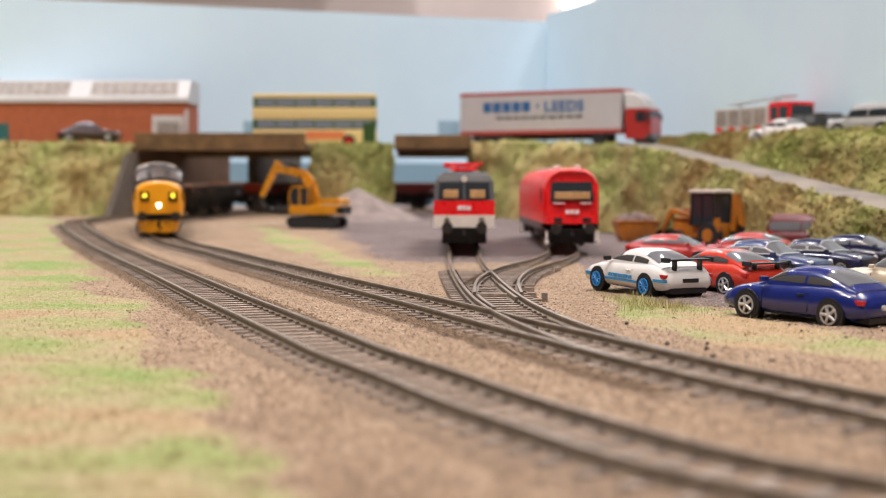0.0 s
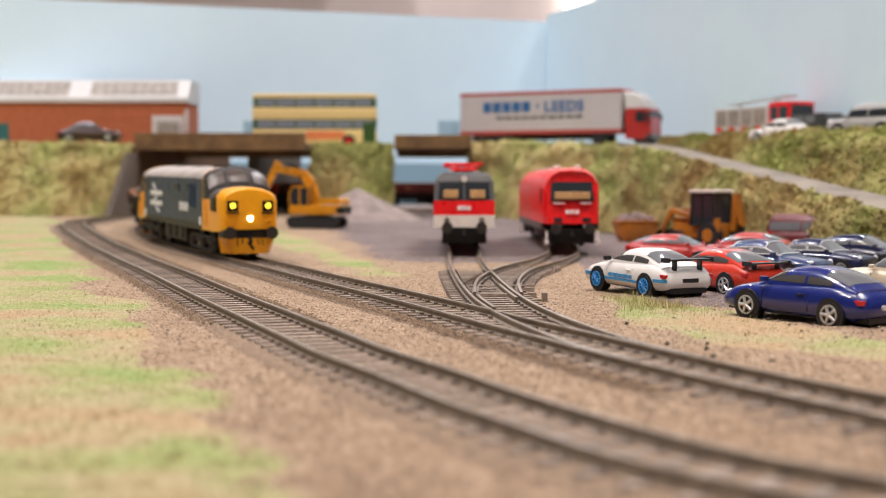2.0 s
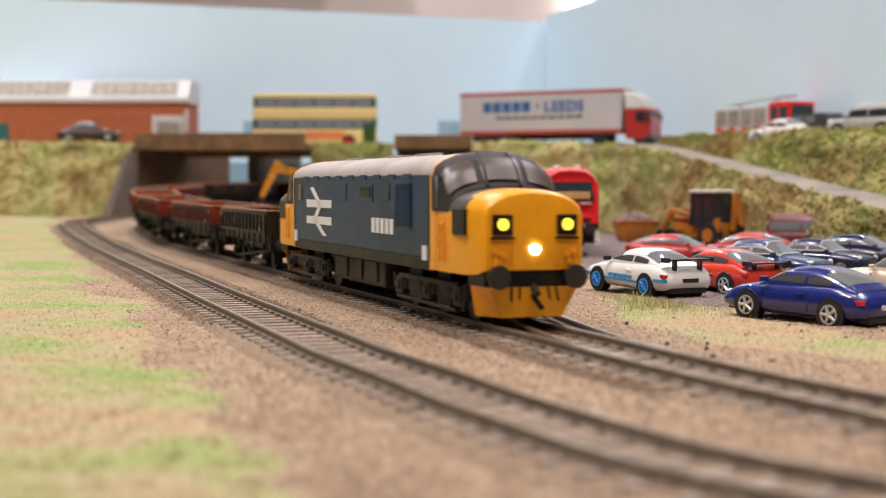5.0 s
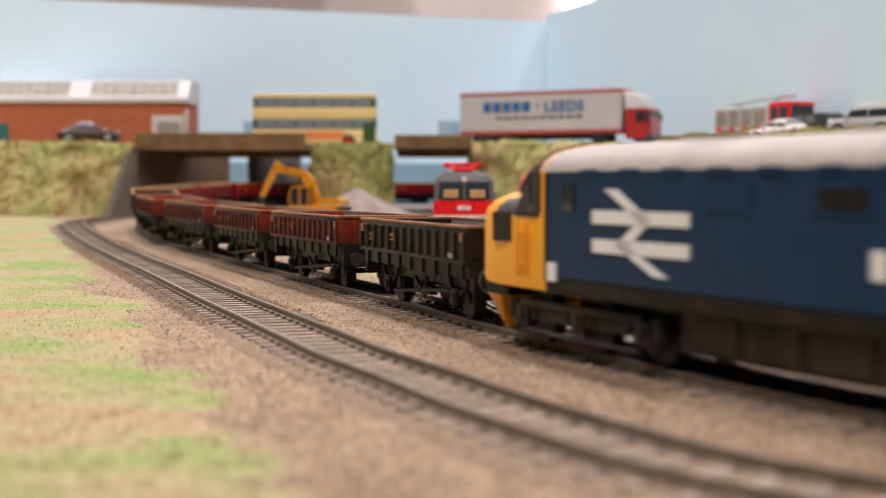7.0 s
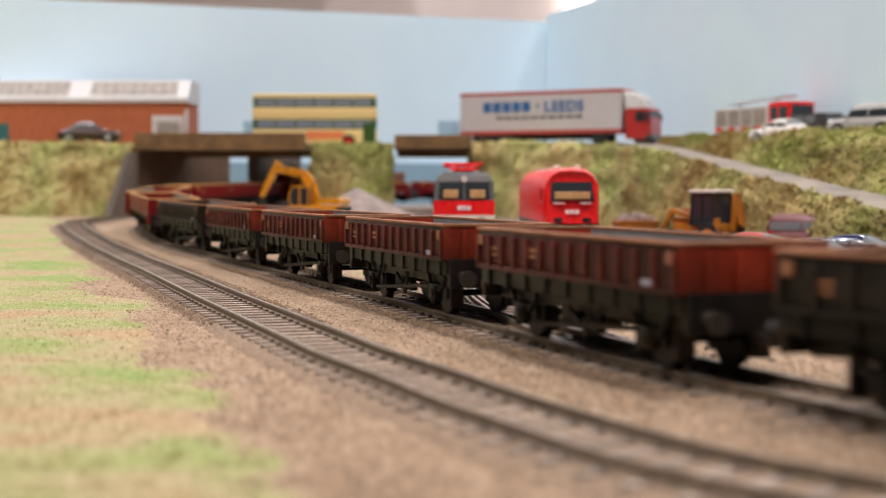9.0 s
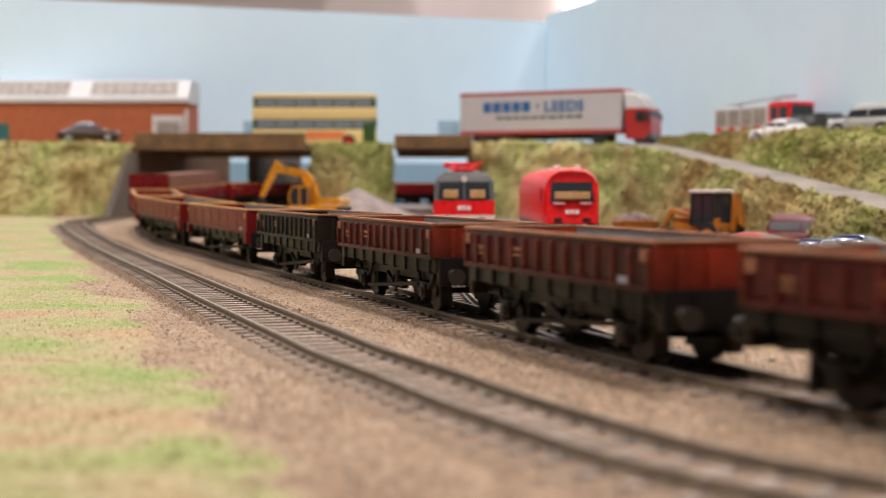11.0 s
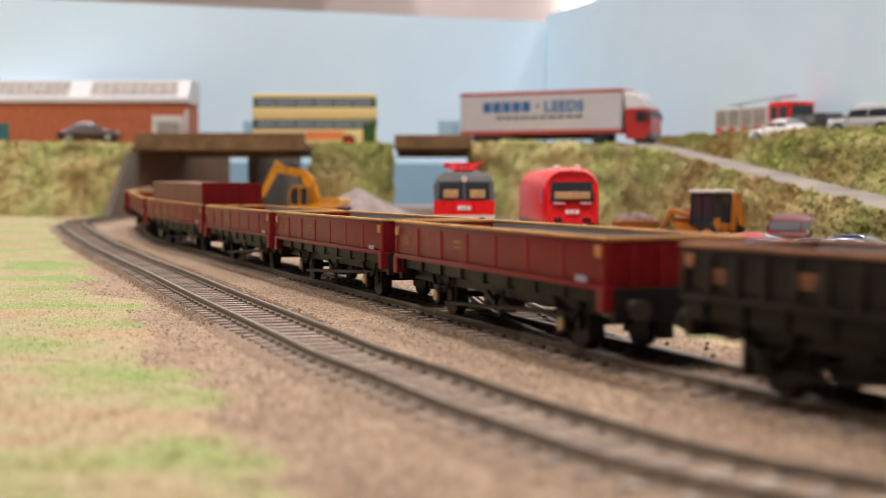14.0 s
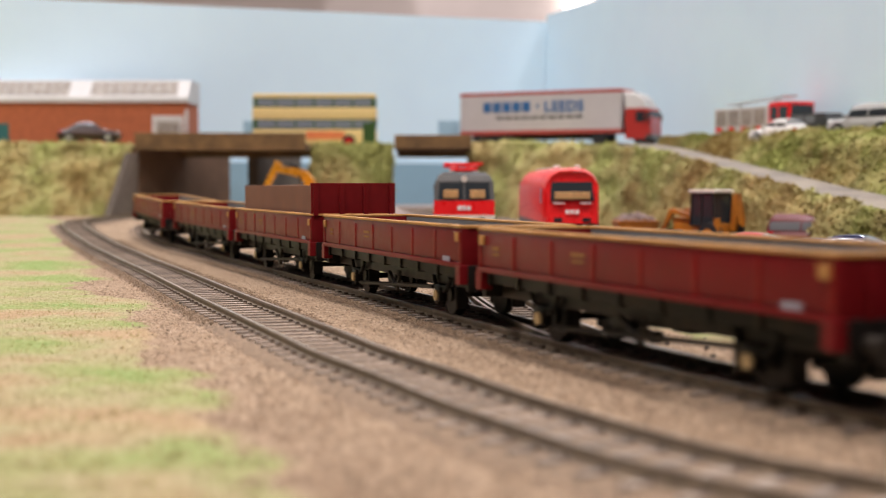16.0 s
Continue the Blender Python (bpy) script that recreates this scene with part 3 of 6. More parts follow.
def build_loco():
    t = thing("diesel_locomotive", "blue diesel locomotive with yellow ends and a grey roof", "locomotive", "moving train")
    zb, zc, zt, w, bx = 17.5, 42.2, 49.0, 17.4, 82.0
    bm = bmesh.new()
    box(bm, -bx, bx, -w, w, zb, zc, 0.0)
    body = part("body_side", bm, BLUE, t, "rail blue painted body side")
    for s in (-1, 1):
        for x0, x1, z0, z1 in ((10, 26, 33.5, 39.5), (34, 44, 34, 39.5), (50, 66, 25, 40), (-20, -6, 33.5, 39.5)):
            bm = bmesh.new()
            box(bm, x0, x1, s * w - 0.25, s * w + 0.25, z0, z1, 0.1)
            part("side_panel", bm, BLUE, body)
    # window, grille and recess panels on the sides
    for s in (-1, 1):
        bm = bmesh.new()
        box(bm, 12, 24, s * (w + 0.22), s * (w + 0.5), 35, 38.6, 0.1)
        part("nameplate", bm, UNDER, body, "dark plate")
        bm = bmesh.new()
        box(bm, -74, -69, s * (w + 0.05), s * (w + 0.35), 33, 39.5, 0.1)
        part("window", bm, DARK_GLASS, body)
        bm = bmesh.new()
        for k in range(12):
            x = 50.6 + 1.25 * k
            box(bm, x, x + 0.6, s * (w + 0.2), s * (w + 0.55), 26, 39.4)
        part("grille", bm, BLUE, body, "slatted radiator grille")
        # white arrow emblem made of two bars and three slanting strokes
        bm = bmesh.new()
        y0, y1 = s * (w + 0.1), s * (w + 0.3)
        u = s  # emblem is mirrored so that it reads alike on both sides
        for z in (25.6, 32.0):
            box(bm, -61, -25, min(y0, y1), max(y0, y1), z - 1.5, z + 1.5)
        for (xa, za), (xb, zb2) in (((-54, 38.2), (-42, 32.0)), ((-40, 32.0), (-50, 25.6)), ((-49, 25.6), (-35, 19.9))):
            if u > 0:
                xa, xb = -86 - xa, -86 - xb
            loft(bm, [[(xa - 2.2, yy, za), (xa + 2.6, yy, za), (xb + 2.6, yy, zb2), (xb - 2.2, yy, zb2)] for yy in (min(y0, y1), max(y0, y1) + 0.02)])
        part("emblem", bm, WHITE, body, "large white double arrow emblem")
        for k in range(5):
            bm = bmesh.new()
            x = 25 + 4.9 * k
            box(bm, x, x + 3.6, *sorted((s * (w + 0.1), s * (w + 0.3))), 23.2, 28.2)
            part("number_bar", bm, WHITE, body, "white number shown as a plain bar")
        for x in (-bx + 1.5, bx - 5.5):
            bm = bmesh.new()
            box(bm, x, x + 4.0, min(s * w, s * (w + 0.5)), max(s * w, s * (w + 0.5)), zb - 1, zb + 3.4)
            part("end_plate", bm, WHITE, body, "white square plate")
        bm = bmesh.new()
        for k in range(9):
            x = -66 + 15.5 * k
            box(bm, x, x + 7, s * (w - 0.1), s * (w + 0.35), 41, 42.6, 0.1)
        part("cantrail_grille", bm, BLUE, body)
    # sill
    bm = bmesh.new()
    box(bm, -bx - 2, bx + 2, -w + 0.2, w - 0.2, 13.5, zb, 0.4)
    part("solebar", bm, UNDER, t, "black solebar")
    # roof
    bm = bmesh.new()
    prof = section(w, zc - 0.1, zc, zt)
    loft(bm, [[(x, y, z) for y, z in prof] for x in (-bx - 2, bx + 2)])
    rf = part("roof", bm, ROOF, t, "curved weathered grey roof", smooth=35)
    for x in (-45, 5, 36):
        bm = bmesh.new()
        box(bm, x, x + 20, -6, 6, zt - 0.8, zt + 0.35, 0.2)
        part("roof_hatch", bm, ROOF, rf)
    bm = bmesh.new()
    cyl(bm, (66, 0, zt), "z", 7, 1.2, 20)
    part("roof_fan", bm, UNDER, rf, "dark radiator fan")
    # cabs, noses
    for e in (-1, 1):
        bm = bmesh.new()
        rings = []
        for x, ww, zl, zs, ztop in ((bx, w, zb - 3.5, zc, zt + 0.2), (bx + 5.5, w, zb - 3.5, zc - 0.6, zt - 0.3)):
            rings.append([(e * x, y, z) for y, z in section(ww, zl, zs, ztop)])
        loft(bm, rings)
        cab = part("cab", bm, YELLOW, t, "yellow cab", smooth=35)
        bm = bmesh.new()
        rings = []
        for x, ww, zs, ztop in ((bx + 5, w - 0.2, 32.0, 38.6), (bx + 16, w - 0.4, 31.8, 38.2), (bx + 27, w - 1.2, 31.6, 38.2), (bx + 33.0, w - 1.9, 31.2, 38.0), (bx + 35.6, w - 2.5, 30.8, 37.6), (bx + 36.7, w - 3.3, 30.4, 37.0), (bx + 37, w - 4.4, 29.8, 36.0)):
            rings.append([(e * x, y, z) for y, z in section(ww, zb - 3.5 + max(0, x - bx - 32) * 0.35, zs, ztop)])
        loft(bm, rings)
        nose = part("nose", bm, YELLOW, t, "rounded yellow nose", smooth=35)
        # dark windscreen band raked from the nose to the roof
        bm = bmesh.new()
        rings = []
        for x, ww, zs, ztop in ((bx + 3.0, w + 0.3, zc - 0.5, zt + 0.35), (bx + 5.6, w + 0.25, zc - 1.0, zt - 0.2), (bx + 11.0, w - 0.1, 38.0, zt - 4.0), (bx + 15.4, w - 0.2, 32.2, 38.9)):
            rings.append([(e * x, y, z) for y, z in section(ww, 31.5, zs, ztop)])
        loft(bm, rings)
        surround = part("windscreen_surround", bm, ROOF_DARK, cab, "dark grey raked windscreen surround", smooth=35)
        # three panes on the raked band
        knots = ((0.0, bx + 5.6, w + 0.25, zc - 1.0, zt - 0.2), (0.5, bx + 11.0, w - 0.1, 38.0, zt - 4.0), (1.0, bx + 15.4, w - 0.2, 32.2, 38.9))
        for a0, a1 in ((14, 62), (69, 111), (118, 166)):
            bm = bmesh.new()
            grid = []
            for q in range(7):
                f = 0.22 + 0.64 * q / 6
                x, ww, zs, ztop = [np.interp(f, [k[0] for k in knots], [k[i] for k in knots]) for i in (1, 2, 3, 4)]
                row = []
                for r in range(9):
                    a = radians(a0 + (a1 - a0) * r / 8)
                    row.append((e * (x + .5), -(ww + .25) * math.cos(a) * (1 - 0.03 * math.sin(a)), zs + .25 + (ztop - zs) * math.sin(a) ** 0.85))
                grid.append(row)
            loft(bm, grid, close=False)
            part("windscreen_pane", bm, LOCO_GLASS, surround, "smoky brown windscreen pane", smooth=60)
        for y in (-5.2, 5.2):
            bm = bmesh.new()
            rod(bm, (e * (bx + 15.6), y, 38.9), (e * (bx + 11.2), y * 0.96, 44.9), 0.55)
            rod(bm, (e * (bx + 11.2), y * 0.96, 44.9), (e * (bx + 5.8), y * 0.9, 48.6), 0.45)
            part("windscreen_pillar", bm, ROOF_DARK, cab)
        for s in (-1, 1):
            bm = bmesh.new()
            box(bm, *sorted((e * (bx + 2), e * (bx + 8.5))), *sorted((s * (w - 0.4), s * (w + 0.25))), 32.5, 42.0, 0.3)
            part("side_window", bm, DARK_GLASS, cab)
            bm = bmesh.new()
            box(bm, *sorted((e * (bx + 17.5), e * (bx + 27.5))), *sorted((s * (w - 1.8), s * (w - 0.35))), 25, 32.4, 0.3)
            part("side_grille", bm, UNDER, nose, "dark nose side grille")
            bm = bmesh.new()
            box(bm, *sorted((e * (bx + 34), e * (bx + 37.6))), s * 9.6 - 3.0, s * 9.6 + 3.0, 25.4, 31.0, 0.4)
            box(bm, *sorted((e * (bx + 36), e * (bx + 37.9))), s * 9.6 - 3.5, s * 9.6 + 3.5, 24.2, 24.8, 0.2)
            hb = part("lamp_box", bm, UNDER, nose, "dark square marker lamp box")
            bm = bmesh.new()
            cyl(bm, (e * (bx + 37.7), s * 9.6, 28.3), "x", 1.6, 0.5, 16)
            if e > 0:
                part("marker_lamp", bm, LAMP_YELLOW, hb, "lit yellow marker lamp")
            else:
                part("marker_lamp", bm, material("red_lens", (0.3, 0.02, 0.02), 0.3), hb)
            bm = bmesh.new()
            cyl(bm, (e * 117.5, s * 11.4, 13.8), "x", 2.2, 6.5, 12)
            cyl(bm, (e * 121.2, s * 11.4, 13.8), "x", 3.3, 1.2, 20)
            part("buffer", bm, BUFFER, nose, "round dark buffer", smooth=40)
            bm = bmesh.new()
            for k in range(2):
                rod(bm, (e * 118.5, s * (4 + 2.4 * k), 12.5), (e * 119.3, s * (4.6 + 2.4 * k), 7.5 - 0.5 * k), 0.3)
            part("brake_pipe", bm, UNDER, nose)
            bm = bmesh.new()
            for y, z in ((9.4, 19.8), (11.6, 20.6), (10.6, 17.6)):
                cyl(bm, (e * 118.9, s * y, z), "x", 1.1, 1.4, 10)
                cyl(bm, (e * 119.5, s * y, z), "x", 0.5, 1.2, 8)
            part("jumper_socket", bm, YELLOW, nose, "moulded yellow jumper socket", smooth=40)
            bm = bmesh.new()
            rod(bm, (e * 119.6, s * 11.6, 20.6), (e * 120.2, s * 12.2, 16.5), .35)
            rod(bm, (e * 119.4, s * 6.6, 22.5), (e * 119.4, s * 6.6, 17.5), .35)
            rod(bm, (e * 119.4, s * 13.0, 23), (e * 119.4, s * 13.0, 16.5), .3)
            part("jumper_cable", bm, YELLOW, nose)
            bm = bmesh.new()
            box(bm, *sorted((e * (bx - 1.2), e * (bx + 0.4))), *sorted((s * (w - .3), s * (w + .12))), zb - 1, zc - .4)
            part("cab_edge", bm, UNDER, cab, "black line behind the cab")
            bm = bmesh.new()
            for z in (20, 24, 28):
                rod(bm, (e * (bx + 9.6), s * (w + .4), z), (e * (bx + 12.6), s * (w + .4), z), .3)
            for dx in (9.0, 13.2):
                rod(bm, (e * (bx + dx), s * (w + .3), 17), (e * (bx + dx), s * (w + .3), 30), .3)
            part("cab_handrail", bm, YELLOW, cab)
        # black panel over the top of the nose
        bm = bmesh.new()
        loft(bm, [[(e * x, y, z + 0.25) for y, z in section(ww, zs - 0.2, zs, ztop)] for x, ww, zs, ztop in ((bx + 14.5, w - 0.3, 31.9, 38.3), (bx + 26, w - 0.5, 31.4, 37.5))])
        part("nose_top", bm, P_NOSE, nose, "dark grey nose top panel", smooth=35)
        bm = bmesh.new()
        cyl(bm, (e * (bx + 37.2), 0, 21.4), "x", 1.4, 1.2, 16)
        part("headlight", bm, LAMP_WHITE if e > 0 else CHROME, nose, "lit white headlight" if e > 0 else "unlit headlight")
        bm = bmesh.new()
        loft(bm, [[(e * 109, -15, 11), (e * 118.2, -13.5, 11), (e * 118.2, 13.5, 11), (e * 109, 15, 11)], [(e * 109, -13.5, 2.5), (e * 117.6, -9.0, 2.5), (e * 117.6, 9.0, 2.5), (e * 109, 13.5, 2.5)]])
        part("snow_plough", bm, YELLOW, nose, "yellow-orange plough valance")
        bm = bmesh.new()
        box(bm, *sorted((e * 106, e * 118.4)), -14.5, 14.5, 11, 15.2, 0.4)
        part("buffer_beam", bm, UNDER, nose, "black buffer beam")
        bm = bmesh.new()
        rod(bm, (e * 117, 0, 12), (e * 121, 0, 9), 1.0)
        rod(bm, (e * 121, -1.5, 9), (e * 121, 1.5, 5), 0.8)
        part("coupling", bm, UNDER, nose)
        bogie_wheel_frame(t, e * 72, 52, 7.2, 3)
        for k in (-1, 0, 1):
            wheelset(t, e * 72 + 26 * k, 7.2)
    bm = bmesh.new()
    box(bm, -32, 30, -14.5, 14.5, 4.5, 14.5, 0.8)
    tank = part("fuel_tank", bm, BOGIE, t, "grimy fuel tank")
    for x in (-20, -2, 16):
        for s in (-1, 1):
            bm = bmesh.new()
            box(bm, x - 7, x + 7, s * 14.6 - 0.6, s * 14.6 + 0.6, 6, 13, 0.3)
            part("battery_box", bm, BOGIE, tank, "grimy battery box")
    for o in t.children_recursive:  # true length over the buffers
        o.data.transform(Matrix.Diagonal((1.08, 1, 1, 1)))
    return t


WW = 16.5


def build_wagon(skin, rim, end_mat, ribs, label, WL, AX, end_board=False, load=False):
    t = thing("open_wagon", label, "wagon", "moving train")
    h0, h1 = 16.3 if skin == MAROON else 17.3, 27.0
    bm = bmesh.new()
    L2 = WL / 2
    box(bm, -L2, L2, -WW, WW, h0, h0 + 1.4)
    for s in (-1, 1):
        box(bm, -L2, L2, s * WW - 0.6, s * WW + 0.6, h0 + 1.4, h1, 0.2)
        for k in range(ribs + 1):
            x = -L2 + 1.2 + (WL - 2.4) * k / ribs
            box(bm, x - 0.7, x + 0.7, *sorted((s * (WW + 0.5), s * (WW + (1.5 if ribs > 8 else 0.9)))), h0 + 0.4, h1 - 1.2, 0.25, 1)
        box(bm, -L2, L2, *sorted((s * (WW + 0.3), s * (WW + 1.2))), h0 - 0.4, h0 + 1.0, 0.2)
    body = part("body", bm, [skin, {MAROON: MAROON_RIB, MAROON_OLD: OLD_RIB, BLACK_OLD: BLACK_RIB}[skin]], t, smooth=40)
    for e in (-1, 1):
        bm = bmesh.new()
        box(bm, *sorted((e * (L2 - 0.9), e * (L2 + 0.3))), -WW - 0.6, WW + 0.6, h0, h1, 0.2)
        for y in (-11, -4, 4, 11):
            box(bm, *sorted((e * (L2 + 0.2), e * (L2 + 1.4))), y - 0.8, y + 0.8, h0, h1 - 1, 0.2)
        part("end_panel", bm, end_mat, t, smooth=40)
    bm = bmesh.new()
    for s in (-1, 1):
        box(bm, -L2 - 0.4, L2 + 0.4, s * WW - 1.0, s * WW + 1.0, h1, h1 + 0.9, 0.3)
        box(bm, s * L2 - 0.9, s * L2 + 0.9, -WW + 1.0, WW - 1.0, h1, h1 + 0.9, 0.3)
    part("top_rim", bm, rim, t, "worn top rim")
    bm = bmesh.new()
    for s in (-1, 1):
        box(bm, -L2 + 1.3, L2 - 1.3, s * (WW - 0.8) - 0.12, s * (WW - 0.8) + 0.12, h0 + 1.6, h1 - 0.1)
    box(bm, -L2 + 1.3, L2 - 1.3, -WW + 0.9, WW - 0.9, h0 + 1.45, h0 + 1.7)
    part("lining", bm, INSIDE, t, "grey wagon interior")
    # lettering as plain bars
    for s in (-1, 1):
        for x, z, n, wd, hh in ((-22, 22.6, 2.4, 2.6, 0.9), (-22, 21.2, 2.0, 2.6, 0.6), (9 - L2, 22.0, 1.4, 2.4, 1.0), (9 - L2, 20.6, 1.4, 2.4, 0.7)):
            bm = bmesh.new()
            box(bm, s * -(x + 3.1) - n * 1.5, s * -(x + 3.1) + n * 1.5, *sorted((s * (WW + 0.62), s * (WW + 0.8))), z, z + hh)
            part("lettering", bm, FAINT_MARK if skin == MAROON else RUST_EDGE, body, "ochre lettering shown as a bar")
        bm = bmesh.new()
        box(bm, -s * (L2 - 13) - 3, -s * (L2 - 13) + 3, *sorted((s * (WW + 0.62), s * (WW + 0.8))), h0 + 1.0, h0 + 2.4)
        part("data_panel", bm, GREY_MARK, body, "grey data panel")
    # underframe
    bm = bmesh.new()
    for s in (-1, 1):
        box(bm, -L2 + 0.5, L2 - 0.5, s * (WW - 1.2) - 0.7, s * (WW - 1.2) + 0.7, 13.0, h0, 0.2)
        for k in range(9):
            x = (k / 4 - 1) * (L2 - 6)
            box(bm, x - 0.6, x + 0.6, *sorted((s * (WW - 2), s * (WW + 0.1))), 12.6, h0 - 0.1)
        box(bm, -L2 + 2, L2 - 2, s * 10.5 - 0.8, s * 10.5 + 0.8, 9.2, 13, 0.2)
        for e in (-1, 1):
            x = e * AX
            box(bm, x - 5, x + 5, s * 12.4 - 0.7, s * 12.4 + 0.7, 7.0, 9.0, 0.3)
            box(bm, x - 2.6, x + 2.6, s * 12.6 - 1.3, s * 12.6 + 1.3, 4.2, 8.6, 0.4)
            for k in (-1, 1):
                rod(bm, (x + 5 * k, s * 12.4, 8), (x + 8 * k, s * 12.2, 11.5), 0.7)
                box(bm, x + 9 * k - 1.0, x + 9 * k + 1.0, s * 9 - 2, s * 9 + 2, 2.5, 9, 0.2)
        rod(bm, (6 - AX, s * 12.8, 4.2), (AX - 6, s * 12.8, 8.2), 0.7)
        rod(bm, (-6, s * 12.8, 10), (4, s * 12.8, 4.4), 0.7)
        rod(bm, (6, s * 12.8, 11), (4, s * 12.8, 4.4), 0.6)
        box(bm, -16, -7, s * 8 - 2.5, s * 8 + 2.5, 5.0, 10.5, 0.5)
        for k in range(3):
            cyl(bm, (-2 + 5 * k, s * 11.5, 6.6), "y", 1.5, 2.5, 10)
    for e in (-1, 1):
        box(bm, *sorted((e * (L2 - 1), e * (L2 + 1.5))), -15.5, 15.5, 9.2, h0 + 0.3, 0.3)
        rod(bm, (e * L2, 0, 9), (e * (L2 + 8), 0, 8), 1.2)
    part("underframe", bm, UNDER, t, "black underframe with brake gear", smooth=40)
    for s in (-1, 1):
        for e in (-1, 1):
            bm = bmesh.new()
            cyl(bm, (e * AX, s * 14.1, 6.0), "y", 1.6, 0.8, 12)
            part("axlebox_cover", bm, CREAM_MARK if skin == MAROON else UNDER, t)
    for e in (-1, 1):
        for s in (-1, 1):
            bm = bmesh.new()
            cyl(bm, (e * (L2 + 3.4), s * 11.4, 12.5), "x", 1.6, 4.4, 10)
            cyl(bm, (e * (L2 + 5.9), s * 11.4, 12.0), "x", 2.5, 0.8, 16)
            part("buffer", bm, BUFFER, t, smooth=40)
            bm = bmesh.new()
            box(bm, *sorted((e * (L2 - 4.4), e * (L2 - 1.4))), *sorted((s * (WW + 0.6), s * (WW + 1.3))), 23.2, 25.8, 0.2)
            part("lamp_plate", bm, RUST_EDGE if skin != MAROON else GOLD_EDGE, t)
        wheelset(t, e * AX, 6.2)
    if skin == MAROON:
        for e in (-1, 1):
            for s in (-1, 1):
                bm = bmesh.new()
                box(bm, *sorted((e * (L2 - 3.2), e * (L2 + 0.6))), *sorted((s * (WW - 2), s * (WW + 1.4))), 11.2, h0 + 0.4, 0.3)
                part("corner_post", bm, MAROON, t)
    if end_board:
        bm = bmesh.new()
        x = L2 - 0.5
        box(bm, x - 0.8, x + 0.8, -WW - 0.8, WW + 0.8, h1, h1 + 13, 0.2)
        for y in (-15.5, -5, 5, 15.5):
            box(bm, x + 0.7, x + 1.9, y - 1, y + 1, h1, h1 + 13, 0.2)
        part("raised_end", bm, MAROON, t, "raised maroon end board")
    if load:
        bm = bmesh.new()
        box(bm, -L2 + 4, L2 - 6, -WW + 3, WW - 3, h0 + 2, h1 + 12, 0.3)
        part("load", bm, LOAD, t, "brown board load")
    return t


loco = build_loco()
W_BLACK = build_wagon(BLACK_OLD, RUST_EDGE, BLACK_OLD, 13, "weathered black ribbed open wagon with a rusty rim", 112.0, 35.0)
W_OLD = build_wagon(MAROON_OLD, RUST_EDGE, RED_END, 13, "weathered maroon ribbed open wagon with faded red ends", 112.0, 35.0)
W_RED = build_wagon(MAROON, GOLD_EDGE, MAROON, 7, "clean maroon open wagon with an ochre rim", 160.0, 48.0)
W_END = build_wagon(MAROON, GOLD_EDGE, MAROON, 7, "clean maroon open wagon with a raised end and brown board load", 160.0, 48.0, True, True)
ORDER = "KOOOOKRRRERR"
# ---- parked cars ----
def paint(name, col, rough=0.22, coat=0.6):
    return material(name, col, rough, vary=0.04, size=40, coat=coat)


RED_LENS = material("red_lamp_lens", (0.55, 0.02, 0.02), 0.25, vary=0.1)
CLEAR_LENS = material("clear_lamp_lens", (0.75, 0.75, 0.72), 0.15, vary=0.05)
AMBER = material("amber_lens", (0.7, 0.22, 0.02), 0.3, vary=0.1)
TRIM_BLACK = material("black_trim", (0.012, 0.012, 0.013), 0.45, vary=0.1)
SILVER = material("silver_wheel_paint", (0.62, 0.62, 0.62), 0.3, metal=0.6, vary=0.05)
SEAT = material("dark_interior", (0.03, 0.028, 0.027), 0.7)
PALE_TRIM = material("bright_trim", (0.55, 0.55, 0.55), 0.4, vary=0.05)
CAR_GLASS = glass("car_window_glass", (0.07, 0.066, 0.062), 0.05)
SCREEN_GLASS = glass("pale_window_glass", (0.16, 0.165, 0.17), 0.06)

SPORT = dict(L=4.43, W=1.77, body=[(2.2, .64, .27, .47), (2.1, .77, .22, .57), (1.75, .86, .20, .71), (1.3, .875, .20, .80), (.75, .87, .20, .86), (0, .865, .20, .89), (-.8, .885, .20, .92), (-1.35, .90, .20, .93), (-1.8, .875, .22, .86), (-2.08, .80, .28, .74), (-2.2, .66, .34, .60)],
             top=[(.95, .86), (.62, 1.06), (.22, 1.24), (-.25, 1.30), (-.7, 1.27), (-1.15, 1.14), (-1.75, .88)], wb=.74, wr=.56, axle=1.18, r=.31, roof=(2, 4), pil=-.35)
SALOON = dict(L=4.4, W=1.68, body=[(2.18, .70, .30, .62), (2.1, .80, .24, .74), (1.6, .83, .22, .82), (.85, .84, .22, .88), (0, .84, .22, .90), (-1.0, .84, .22, .91), (-1.5, .83, .22, .90), (-2.1, .80, .25, .84), (-2.2, .72, .32, .70)],
              top=[(.95, .87), (.6, 1.12), (.25, 1.34), (-.2, 1.39), (-.75, 1.34), (-1.1, 1.15), (-1.5, .90)], wb=.74, wr=.58, axle=1.28, r=.31, roof=(2, 4), pil=-.2)
HATCH = dict(L=4.2, W=1.68, body=[(2.08, .68, .28, .50), (1.98, .78, .22, .60), (1.4, .82, .20, .74), (.7, .84, .20, .84), (0, .84, .20, .88), (-1.0, .84, .20, .92), (-1.6, .83, .22, .94), (-2.0, .78, .26, .88), (-2.1, .70, .34, .68)],
             top=[(1.0, .83), (.55, 1.08), (.15, 1.26), (-.3, 1.30), (-.85, 1.26), (-1.4, 1.12), (-1.9, .90)], wb=.74, wr=.57, axle=1.22, r=.31, roof=(2, 4), pil=-.25)
